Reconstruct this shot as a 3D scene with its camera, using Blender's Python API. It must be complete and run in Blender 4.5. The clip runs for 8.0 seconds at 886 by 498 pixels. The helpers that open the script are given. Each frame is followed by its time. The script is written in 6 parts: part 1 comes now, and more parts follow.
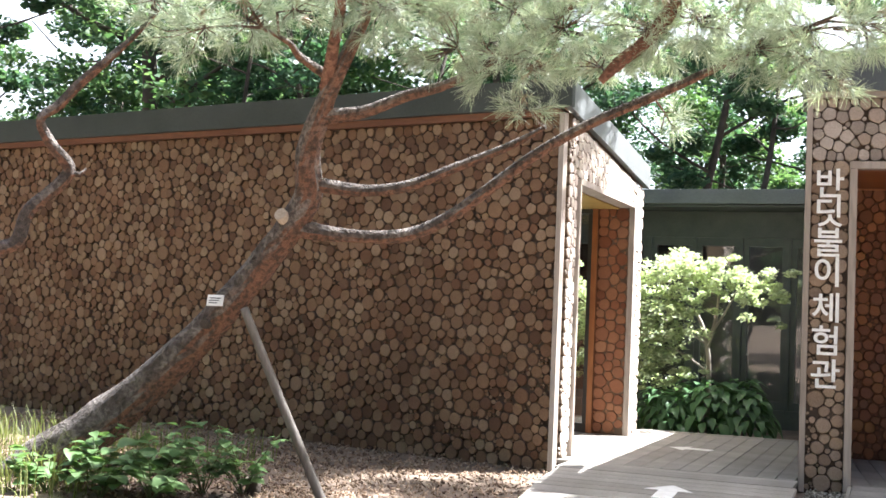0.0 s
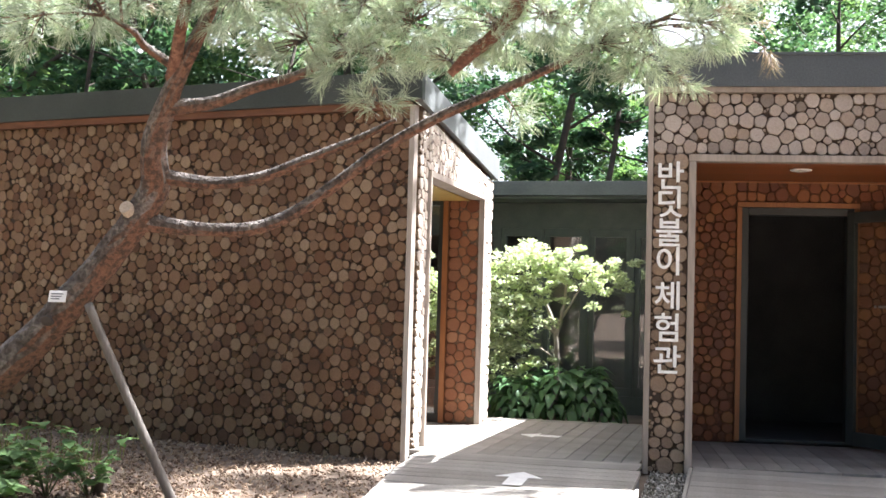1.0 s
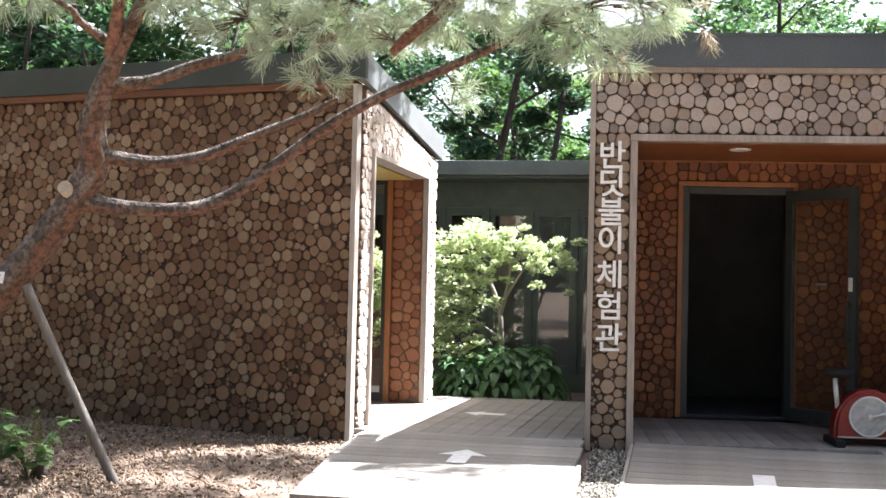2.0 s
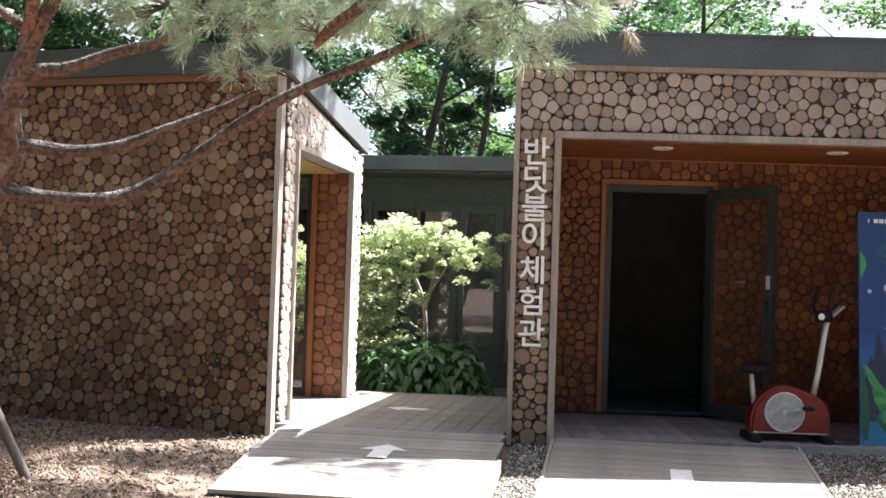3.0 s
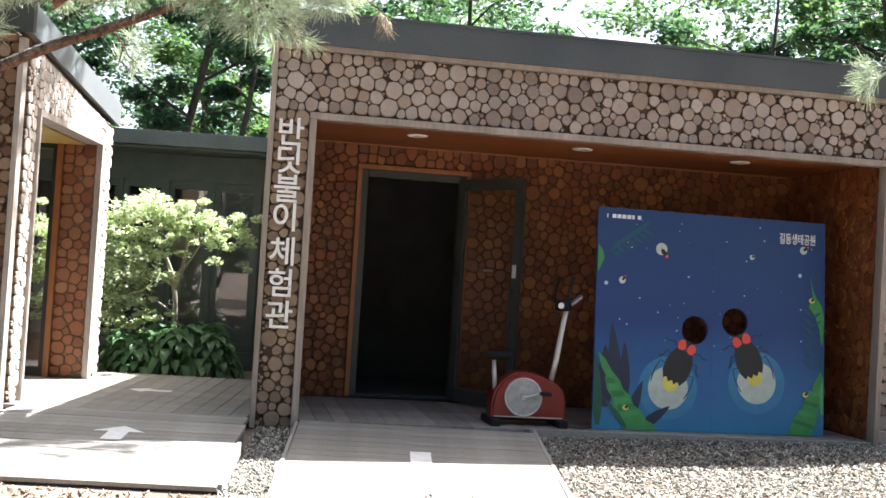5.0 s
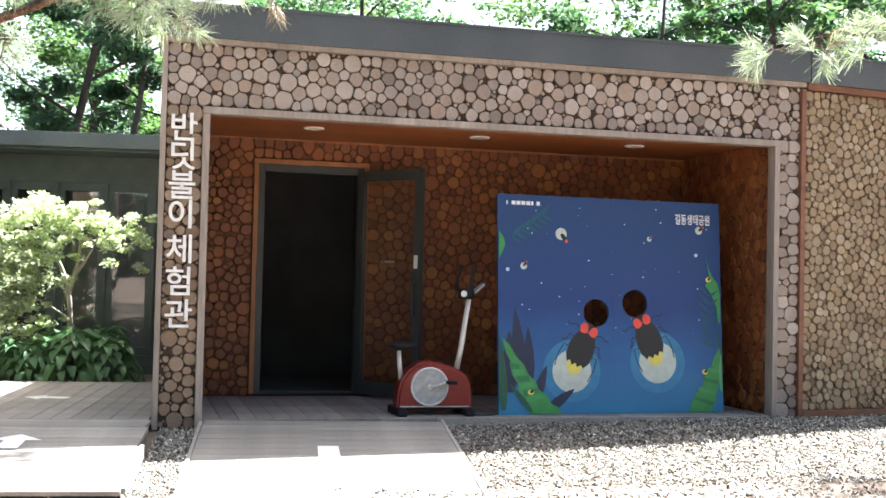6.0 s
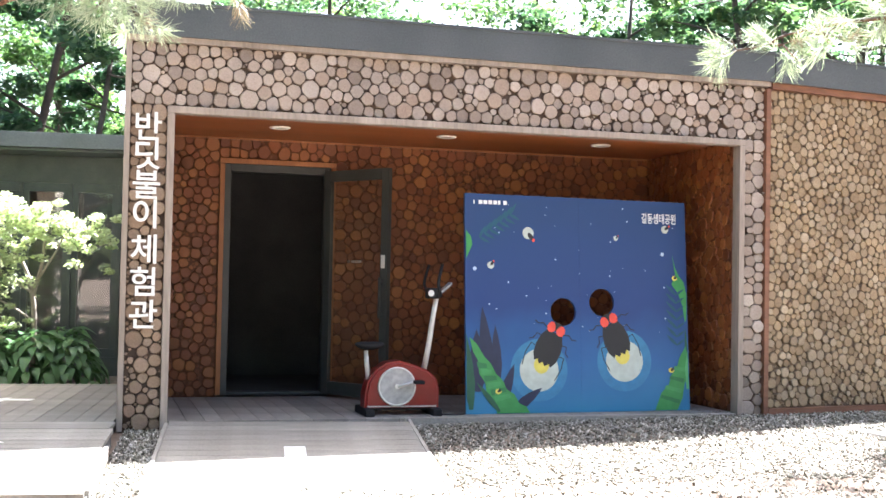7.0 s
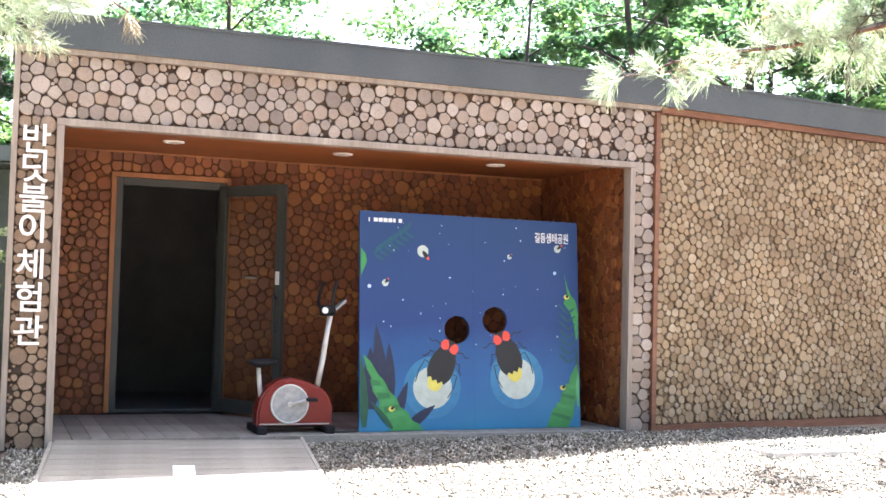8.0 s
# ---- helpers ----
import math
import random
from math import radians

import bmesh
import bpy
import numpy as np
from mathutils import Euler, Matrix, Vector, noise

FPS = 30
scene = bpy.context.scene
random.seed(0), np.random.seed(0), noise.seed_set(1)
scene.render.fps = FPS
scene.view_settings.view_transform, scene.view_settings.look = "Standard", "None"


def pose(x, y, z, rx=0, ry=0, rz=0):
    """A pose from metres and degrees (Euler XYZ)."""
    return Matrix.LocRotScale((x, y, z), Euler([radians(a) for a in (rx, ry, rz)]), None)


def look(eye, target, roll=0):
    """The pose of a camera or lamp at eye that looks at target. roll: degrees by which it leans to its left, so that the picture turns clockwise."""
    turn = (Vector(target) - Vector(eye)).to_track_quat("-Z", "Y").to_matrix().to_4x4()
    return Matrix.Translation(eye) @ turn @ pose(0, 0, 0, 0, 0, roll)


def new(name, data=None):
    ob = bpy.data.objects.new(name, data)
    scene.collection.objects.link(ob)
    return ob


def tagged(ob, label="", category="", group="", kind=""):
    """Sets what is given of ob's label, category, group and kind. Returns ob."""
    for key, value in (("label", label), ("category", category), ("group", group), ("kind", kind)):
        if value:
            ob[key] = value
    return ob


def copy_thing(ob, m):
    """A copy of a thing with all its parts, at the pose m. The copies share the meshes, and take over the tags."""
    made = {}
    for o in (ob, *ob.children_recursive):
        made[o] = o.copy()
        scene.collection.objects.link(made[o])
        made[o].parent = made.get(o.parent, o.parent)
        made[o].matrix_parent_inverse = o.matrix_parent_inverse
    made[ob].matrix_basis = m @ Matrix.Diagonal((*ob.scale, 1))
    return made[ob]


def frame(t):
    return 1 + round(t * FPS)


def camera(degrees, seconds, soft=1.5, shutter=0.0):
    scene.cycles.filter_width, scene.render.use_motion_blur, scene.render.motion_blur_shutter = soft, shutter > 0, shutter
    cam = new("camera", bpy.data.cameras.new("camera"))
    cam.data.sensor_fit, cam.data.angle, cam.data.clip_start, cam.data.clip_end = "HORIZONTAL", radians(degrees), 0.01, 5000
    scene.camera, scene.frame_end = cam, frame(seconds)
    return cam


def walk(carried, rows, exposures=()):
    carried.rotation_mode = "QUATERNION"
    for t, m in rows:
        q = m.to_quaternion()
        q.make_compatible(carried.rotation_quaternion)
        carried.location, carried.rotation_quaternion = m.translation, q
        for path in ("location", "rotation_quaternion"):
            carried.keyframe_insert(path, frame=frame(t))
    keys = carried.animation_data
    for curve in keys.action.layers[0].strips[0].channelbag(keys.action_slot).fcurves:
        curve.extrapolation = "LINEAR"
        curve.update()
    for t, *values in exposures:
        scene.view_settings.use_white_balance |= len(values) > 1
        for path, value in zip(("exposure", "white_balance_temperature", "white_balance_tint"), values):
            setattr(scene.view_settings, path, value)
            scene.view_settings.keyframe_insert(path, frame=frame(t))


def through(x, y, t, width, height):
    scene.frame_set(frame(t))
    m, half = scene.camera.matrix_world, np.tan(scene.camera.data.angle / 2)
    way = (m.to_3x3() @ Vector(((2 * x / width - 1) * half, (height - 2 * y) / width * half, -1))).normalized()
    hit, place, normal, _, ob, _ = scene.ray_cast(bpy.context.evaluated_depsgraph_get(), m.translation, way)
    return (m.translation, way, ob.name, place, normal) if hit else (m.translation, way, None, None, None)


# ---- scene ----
cam = camera(41.5, 8.0, soft=1.6)
PATH = [
    (0, (0.495, -9.196, 1.137), (-0.26, -7.347, 1.242), 2.4),
    (0.5, (0.504, -9.209, 1.138), (-0.11, -7.309, 1.243), 2.4),
    (1, (0.5, -9.204, 1.138), (-0.015, -7.274, 1.238), 1.6),
    (1.5, (0.511, -9.217, 1.138), (0.051, -7.272, 1.221), 1.3),
    (1.7, (0.518, -9.216, 1.138), (0.073, -7.268, 1.211), 1.3),
    (3, (0.557, -9.189, 1.126), (0.252, -7.214, 1.19), 1.8),
    (3.5, (0.569, -9.172, 1.125), (0.388, -7.181, 1.186), 2.4),
    (4, (0.577, -9.153, 1.121), (0.456, -7.157, 1.175), 2.6),
    (4.5, (0.618, -9.148, 1.113), (0.568, -7.15, 1.174), 3.1),
    (5, (0.683, -9.148, 1.098), (0.774, -7.151, 1.158), 3.5),
    (5.2, (0.683, -9.146, 1.09), (0.842, -7.153, 1.148), 3.2),
    (6.5, (0.681, -9.098, 1.053), (0.959, -7.119, 1.113), 1.0),
    (7, (0.706, -9.103, 1.053), (1.018, -7.128, 1.114), 1.1),
    (7.5, (0.735, -9.132, 1.06), (1.135, -7.174, 1.133), 1.8),
    (8, (0.744, -9.149, 1.078), (1.222, -7.209, 1.168), 1.5),
]
EXPOSURES = [(0.0, 2.74, 5900, 13), (1.5, 2.70, 5880, 15), (3.5, 2.31, 5870, 15), (5.0, 2.51, 5840, 12), (6.5, 3.38, 5790, 13), (8.0, 3.76, 5790, 15)]
walk(cam, [(t, look(e, g, r)) for t, e, g, r in PATH], EXPOSURES)

# ---- light ----
SUN_WAY = Vector((0.505, 0.405, 1.0)).normalized()      # towards the sun: behind the building, to its right
elevation = math.asin(SUN_WAY.z)
azimuth = math.atan2(SUN_WAY.x, SUN_WAY.y)
world = bpy.data.worlds.new("world")
scene.world = world
world.use_nodes = True
sky = world.node_tree.nodes.new("ShaderNodeTexSky")
sky.sky_type, sky.sun_disc = "NISHITA", False
sky.sun_elevation, sky.sun_rotation = elevation, azimuth
sky.dust_density, sky.air_density = 9.0, 1.0
background = world.node_tree.nodes["Background"]
background.inputs["Strength"].default_value = 0.05
world.node_tree.links.new(sky.outputs[0], background.inputs["Color"])
sun = new("sun", bpy.data.lights.new("sun", "SUN"))
sun.data.energy, sun.data.angle, sun.data.color = 5.0, radians(0.5), (1.0, 0.96, 0.88)


def build_backdrop():
    """Bright hazy sky low behind the woods, far beyond everything else."""
    bm = bmesh.new()
    ring = [(190 * math.sin(a), 190 * math.cos(a)) for a in (radians(-80 + 5 * k) for k in range(33))]
    low, high = [bm.verts.new((x, y, -2)) for x, y in ring], [bm.verts.new((x, y, 95)) for x, y in ring]
    for k in range(32):
        bm.faces.new((low[k], low[k + 1], high[k + 1], high[k]))
    me = bpy.data.meshes.new("backdrop")
    bm.to_mesh(me)
    bm.free()
    m = bpy.data.materials.new("hazy sky")
    m.use_nodes = True
    glow = m.node_tree.nodes.new("ShaderNodeEmission")
    glow.inputs["Color"].default_value, glow.inputs["Strength"].default_value = (0.92, 0.97, 1.0, 1), 0.34
    m.node_tree.links.new(glow.outputs[0], m.node_tree.nodes["Material Output"].inputs[0])
    me.materials.append(m)
    tagged(new("backdrop", me), "pale hazy summer sky behind the woods", "sky", kind="structure")


build_backdrop()
sun.matrix_world = look((30 * SUN_WAY.x, 30 * SUN_WAY.y, 30 * SUN_WAY.z), (0, 0, 0))


# ---- materials ----
def nodes_of(name):
    m = bpy.data.materials.new(name)
    m.use_nodes = True
    return m, m.node_tree.nodes, m.node_tree.links, m.node_tree.nodes["Principled BSDF"]


def ramp(nodes, links, source, stops):
    r = nodes.new("ShaderNodeValToRGB")
    while len(r.color_ramp.elements) < len(stops):
        r.color_ramp.elements.new(0.5)
    for e, (at, c) in zip(r.color_ramp.elements, stops):
        e.position, e.color = at, (*c, 1)
    links.new(source, r.inputs[0])
    return r.outputs[0]


def noise_of(nodes, links, scale, detail=4, stretch=(1, 1, 1), coord="Object"):
    c, mp, n = nodes.new("ShaderNodeTexCoord"), nodes.new("ShaderNodeMapping"), nodes.new("ShaderNodeTexNoise")
    mp.inputs["Scale"].default_value = stretch
    links.new(c.outputs[coord], mp.inputs[0])
    links.new(mp.outputs[0], n.inputs["Vector"])
    n.inputs["Scale"].default_value, n.inputs["Detail"].default_value = scale, detail
    return n.outputs["Fac"]


def mixed(nodes, links, kind, fac, a, b):
    m = nodes.new("ShaderNodeMix")
    m.data_type, m.blend_type = "RGBA", kind
    for value, socket in ((fac, m.inputs[0]), (a, m.inputs[6]), (b, m.inputs[7])):
        if isinstance(value, (int, float)):
            socket.default_value = value
        elif isinstance(value, tuple):
            socket.default_value = (*value, 1)
        else:
            links.new(value, socket)
    return m.outputs[2]


def bumped(nodes, links, bsdf, height, strength, distance=0.01):
    b = nodes.new("ShaderNodeBump")
    b.inputs["Strength"].default_value, b.inputs["Distance"].default_value = strength, distance
    links.new(height, b.inputs["Height"])
    links.new(b.outputs[0], bsdf.inputs["Normal"])


def surface(name, dark, light, scale=6, fine=60, rough=0.7, bump=0.3, stretch=(1, 1, 1), metal=0.0, vary=0.0, spec=0.5):
    """A two-scale surface: broad stains between two tones, fine grain in tone and relief; vary: tone from piece to piece."""
    m, n, l, p = nodes_of(name)
    broad = noise_of(n, l, scale, 5, stretch)
    grain = noise_of(n, l, fine, 6, stretch)
    colour = ramp(n, l, broad, [(0.3, dark), (0.7, light)])
    colour = mixed(n, l, "MULTIPLY", 0.55, colour, ramp(n, l, grain, [(0.3, (0.55, 0.55, 0.55)), (0.7, (1.15, 1.15, 1.15))]))
    if vary:
        info = n.new("ShaderNodeObjectInfo")
        k = 1 - vary
        colour = mixed(n, l, "MULTIPLY", 1.0, colour, ramp(n, l, info.outputs["Random"], [(0.0, (k, k, k)), (1.0, (1 + vary / 2,) * 3)]))
    l.new(colour, p.inputs["Base Color"])
    l.new(ramp(n, l, grain, [(0.2, (rough * 0.85,) * 3), (0.8, (min(1, rough * 1.15),) * 3)]), p.inputs["Roughness"])
    p.inputs["Metallic"].default_value = metal
    p.inputs["Specular IOR Level"].default_value = spec
    if bump:
        bumped(n, l, p, grain, bump)
    return m


def log_ends(name, tones, rough=0.75, spec=0.3):
    """Sawn log ends: growth rings and cracks in each end, tone from log to log, grey weathering over many."""
    m, n, l, p = nodes_of(name)
    geo, info, add, frac = n.new("ShaderNodeNewGeometry"), n.new("ShaderNodeObjectInfo"), n.new("ShaderNodeMath"), n.new("ShaderNodeMath")
    frac.operation = "FRACT"
    l.new(geo.outputs["Random Per Island"], add.inputs[0])
    l.new(info.outputs["Random"], add.inputs[1])
    l.new(add.outputs[0], frac.inputs[0])
    colour = ramp(n, l, frac.outputs[0], [(i / (len(tones) - 1), c) for i, c in enumerate(tones)])
    uv, length, wob = n.new("ShaderNodeUVMap"), n.new("ShaderNodeVectorMath"), n.new("ShaderNodeMath")
    length.operation, wob.operation = "LENGTH", "MULTIPLY_ADD"
    l.new(uv.outputs[0], length.inputs[0])
    l.new(noise_of(n, l, 25, 3), wob.inputs[0])
    wob.inputs[1].default_value = 0.012
    l.new(length.outputs["Value"], wob.inputs[2])
    rings, sine = n.new("ShaderNodeMath"), n.new("ShaderNodeMath")
    rings.operation, sine.operation = "MULTIPLY", "SINE"
    l.new(wob.outputs[0], rings.inputs[0])
    rings.inputs[1].default_value = 900
    l.new(rings.outputs[0], sine.inputs[0])
    colour = mixed(n, l, "MULTIPLY", 0.22, colour, ramp(n, l, sine.outputs[0], [(0.0, (0.5, 0.42, 0.36)), (0.9, (1.1, 1.1, 1.1))]))
    broad = noise_of(n, l, 1.3, 5)
    colour = mixed(n, l, "MULTIPLY", 0.6, colour, ramp(n, l, broad, [(0.3, (0.6, 0.57, 0.55)), (0.65, (1.1, 1.08, 1.05))]))
    grain = noise_of(n, l, 90, 6)
    colour = mixed(n, l, "MULTIPLY", 0.5, colour, ramp(n, l, grain, [(0.3, (0.6, 0.58, 0.56)), (0.65, (1.15, 1.15, 1.15))]))
    l.new(colour, p.inputs["Base Color"])
    p.inputs["Roughness"].default_value, p.inputs["Specular IOR Level"].default_value = rough, spec
    bumped(n, l, p, grain, 0.35)
    return m


def leafy(name, tones, through=0.45, rough=0.5, trees=False):
    """Thin leaves that let the sun through; the tone goes from leaf to leaf, and from tree to tree."""
    m, n, l, p = nodes_of(name)
    geo = n.new("ShaderNodeNewGeometry")
    colour = ramp(n, l, geo.outputs["Random Per Island"], [(i / (len(tones) - 1), c) for i, c in enumerate(tones)])
    colour = mixed(n, l, "MULTIPLY", 0.5, colour, ramp(n, l, noise_of(n, l, 1.2, 3), [(0.3, (0.6, 0.65, 0.6)), (0.7, (1.2, 1.2, 1.1))]))
    info = n.new("ShaderNodeObjectInfo")
    if trees:
        colour = mixed(n, l, "MULTIPLY", 1.0, colour, ramp(n, l, info.outputs["Random"], [(0.0, (0.68, 0.76, 0.86)), (0.5, (1.0, 1.0, 1.0)), (1.0, (1.45, 1.32, 1.0))]))
    l.new(colour, p.inputs["Base Color"])
    p.inputs["Roughness"].default_value, p.inputs["Specular IOR Level"].default_value = rough, 0.4
    t, mix = n.new("ShaderNodeBsdfTranslucent"), n.new("ShaderNodeMixShader")
    l.new(mixed(n, l, "MULTIPLY", 1.0, colour, (1.25, 1.3, 0.8)), t.inputs[0])
    mix.inputs[0].default_value = through
    l.new(p.outputs[0], mix.inputs[1])
    l.new(t.outputs[0], mix.inputs[2])
    l.new(mix.outputs[0], n["Material Output"].inputs[0])
    return m


def paint(name, colour, rough=0.5, metal=0.0, spec=0.5):
    """An even coat, with faint dirt."""
    m, n, l, p = nodes_of(name)
    grime = ramp(n, l, noise_of(n, l, 14, 6), [(0.3, (0.82, 0.81, 0.79)), (0.65, (1.04, 1.04, 1.04))])
    l.new(mixed(n, l, "MULTIPLY", 0.8, colour, grime), p.inputs["Base Color"])
    p.inputs["Roughness"].default_value, p.inputs["Metallic"].default_value, p.inputs["Specular IOR Level"].default_value = rough, metal, spec
    return m


def glazing(name, tint=(0.95, 0.97, 0.96)):
    m, n, l, p = nodes_of(name)
    g, t, mix, f = n.new("ShaderNodeBsdfGlossy"), n.new("ShaderNodeBsdfTransparent"), n.new("ShaderNodeMixShader"), n.new("ShaderNodeLayerWeight")
    g.inputs["Roughness"].default_value = 0.02
    t.inputs[0].default_value = (*tint, 1)
    f.inputs["Blend"].default_value = 0.5
    l.new(ramp(n, l, f.outputs["Facing"], [(0.0, (0.07,) * 3), (0.5, (0.10,) * 3), (0.75, (0.26,) * 3), (1.0, (0.95,) * 3)]), mix.inputs[0])
    l.new(t.outputs[0], mix.inputs[1])
    l.new(g.outputs[0], mix.inputs[2])
    l.new(mix.outputs[0], n["Material Output"].inputs[0])
    return m


M_LOG_LEFT = log_ends("log ends brown", [(0.165, 0.086, 0.049), (0.25, 0.158, 0.094), (0.125, 0.069, 0.042), (0.29, 0.196, 0.122), (0.195, 0.108, 0.063), (0.33, 0.242, 0.16), (0.22, 0.135, 0.08)])
M_LOG_PORTAL = log_ends("log ends grey", [(0.30, 0.245, 0.20), (0.44, 0.385, 0.335), (0.245, 0.206, 0.176), (0.49, 0.44, 0.395), (0.345, 0.272, 0.215), (0.40, 0.36, 0.32)])
M_LOG_PIER = log_ends("log ends tan", [(0.29, 0.212, 0.15), (0.39, 0.30, 0.218), (0.24, 0.172, 0.124), (0.42, 0.335, 0.25), (0.32, 0.228, 0.16), (0.35, 0.28, 0.21)])
# Lighter copy of the grey ends, with the side wall's sunlight in it.
M_LOG_SUNLIT = log_ends("sunlit-tone log ends", [(0.64, 0.57, 0.50), (0.74, 0.68, 0.61), (0.58, 0.50, 0.43), (0.78, 0.72, 0.66)])
M_LOG_RIGHT = log_ends("log ends yellow", [(0.315, 0.232, 0.14), (0.395, 0.308, 0.195), (0.255, 0.183, 0.11), (0.45, 0.375, 0.265), (0.33, 0.248, 0.15), (0.36, 0.295, 0.205)])
M_LOG_PORCH = log_ends("log ends stained", [(0.2, 0.06, 0.018), (0.28, 0.092, 0.024), (0.14, 0.04, 0.015), (0.37, 0.15, 0.04), (0.215, 0.066, 0.02), (0.25, 0.081, 0.024)], 0.5, 0.5)
M_BARK = surface("log bark", (0.085, 0.05, 0.032), (0.15, 0.093, 0.06), 20, 120, 0.9, 0.5)
M_BARK_STAINED = surface("stained log bark", (0.12, 0.042, 0.018), (0.19, 0.066, 0.026), 20, 120, 0.8, 0.4)
M_BARK_TAN = surface("tan log bark", (0.15, 0.10, 0.06), (0.24, 0.17, 0.11), 20, 120, 0.9, 0.5)
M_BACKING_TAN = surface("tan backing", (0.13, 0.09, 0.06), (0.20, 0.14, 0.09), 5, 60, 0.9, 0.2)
M_BACKING = surface("backing boards", (0.06, 0.041, 0.028), (0.095, 0.065, 0.044), 5, 60, 0.9, 0.2)
M_BACKING_PORCH = surface("stained backing", (0.09, 0.033, 0.013), (0.14, 0.05, 0.019), 5, 60, 0.8, 0.2)
M_TRIM = surface("weathered trim", (0.265, 0.22, 0.18), (0.38, 0.325, 0.275), 4, 45, 0.7, 0.3, (1, 1, 0.12))
M_TRIM_RED = surface("red stained trim", (0.16, 0.07, 0.04), (0.24, 0.11, 0.06), 4, 45, 0.6, 0.3, (0.12, 1, 1))
M_ORANGE = surface("orange stained wood", (0.30, 0.115, 0.035), (0.42, 0.17, 0.055), 5, 60, 0.5, 0.2, (1, 1, 0.1))
# Trim made paler to hold the sun caught by the left wing's boards.
M_TRIM_SUNLIT = surface("sunlit-tone trim", (0.38, 0.32, 0.27), (0.50, 0.44, 0.38), 4, 45, 0.7, 0.3, (1, 1, 0.12))
# Yellow brightness stands for sun bounced off the deck onto the recess ceiling.
M_BOUNCE_YELLOW = surface("boards in bounced-sun yellow", (0.50, 0.32, 0.08), (0.62, 0.42, 0.13), 4, 50, 0.45, 0.15, (0.1, 1, 1))
M_LOG_RECESS = log_ends("log ends orange", [(0.32, 0.13, 0.06), (0.40, 0.19, 0.095), (0.24, 0.09, 0.042), (0.45, 0.24, 0.13)], 0.6, 0.4)
M_SOFFIT = surface("soffit boards", (0.30, 0.095, 0.03), (0.38, 0.125, 0.04), 3, 50, 0.45, 0.1, (0.1, 1, 1))
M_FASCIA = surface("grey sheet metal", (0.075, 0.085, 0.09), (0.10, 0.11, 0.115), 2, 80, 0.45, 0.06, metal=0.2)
# Paler copy of the fascia grey; the side eaves' sun is in it.
M_FASCIA_SUNLIT = surface("sunlit-tone grey sheet metal", (0.17, 0.18, 0.18), (0.22, 0.23, 0.23), 2, 80, 0.45, 0.06, metal=0.1)
M_FASCIA_LINK = surface("worn grey sheet metal", (0.12, 0.134, 0.13), (0.175, 0.189, 0.184), 2, 80, 0.5, 0.06, metal=0.1)
M_ROOF = surface("roof felt", (0.05, 0.05, 0.05), (0.09, 0.09, 0.085), 3, 60, 0.9, 0.3)
M_FRAME = surface("dark green frame paint", (0.035, 0.042, 0.04), (0.05, 0.058, 0.055), 6, 90, 0.45, 0.05)
M_DECK = surface("grey deck boards", (0.228, 0.212, 0.185), (0.35, 0.326, 0.288), 3, 60, 0.75, 0.4, (1, 1, 1), vary=0.2)
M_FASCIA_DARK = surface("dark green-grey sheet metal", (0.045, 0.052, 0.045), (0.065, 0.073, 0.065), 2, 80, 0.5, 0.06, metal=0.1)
M_WALL = surface("plain render", (0.10, 0.095, 0.085), (0.14, 0.13, 0.12), 3, 60, 0.9, 0.1)
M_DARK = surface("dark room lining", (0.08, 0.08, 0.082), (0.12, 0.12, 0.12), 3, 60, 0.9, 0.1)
M_GLASS = glazing("window glass")
M_FRAME_LINK = surface("grey-green frame paint", (0.07, 0.083, 0.077), (0.098, 0.111, 0.104), 6, 90, 0.45, 0.05)
M_WHITE = paint("white paint", (0.8, 0.8, 0.78), 0.5)
def flaky(name, dark, mid, light, under=None):
    """Scaly bark: rough plates with dark seams in two sizes, lighter flakes on top."""
    m, n, l, p = nodes_of(name)
    patch, plates, grain = noise_of(n, l, 5, 4), noise_of(n, l, 30, 9), noise_of(n, l, 110, 6)
    colour = ramp(n, l, patch, [(0.4, mid), (0.7, light)])
    # Downward faces turn red: bark colour, with warm bounced light mixed into it.
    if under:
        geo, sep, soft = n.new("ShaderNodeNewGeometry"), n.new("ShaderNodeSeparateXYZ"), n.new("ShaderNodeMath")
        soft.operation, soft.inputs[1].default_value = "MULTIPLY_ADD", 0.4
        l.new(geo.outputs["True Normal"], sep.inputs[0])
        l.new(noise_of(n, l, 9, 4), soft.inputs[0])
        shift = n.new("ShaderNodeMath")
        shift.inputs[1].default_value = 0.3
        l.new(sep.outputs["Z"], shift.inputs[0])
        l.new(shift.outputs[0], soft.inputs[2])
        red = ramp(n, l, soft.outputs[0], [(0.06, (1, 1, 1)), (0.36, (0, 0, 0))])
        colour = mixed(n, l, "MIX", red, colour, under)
    colour = mixed(n, l, "MIX", ramp(n, l, plates, [(0.38, (0.75, 0.75, 0.75)), (0.58, (0, 0, 0))]), colour, dark)
    colour = mixed(n, l, "MULTIPLY", 0.6, colour, ramp(n, l, grain, [(0.3, (0.5, 0.48, 0.46)), (0.68, (1.25, 1.25, 1.25))]))
    l.new(colour, p.inputs["Base Color"])
    p.inputs["Roughness"].default_value = 0.9
    high = n.new("ShaderNodeMath")
    high.operation, high.inputs[1].default_value = "MULTIPLY_ADD", 2.5
    l.new(plates, high.inputs[0])
    l.new(grain, high.inputs[2])
    bumped(n, l, p, high.outputs[0], 1.0, 0.02)
    return m


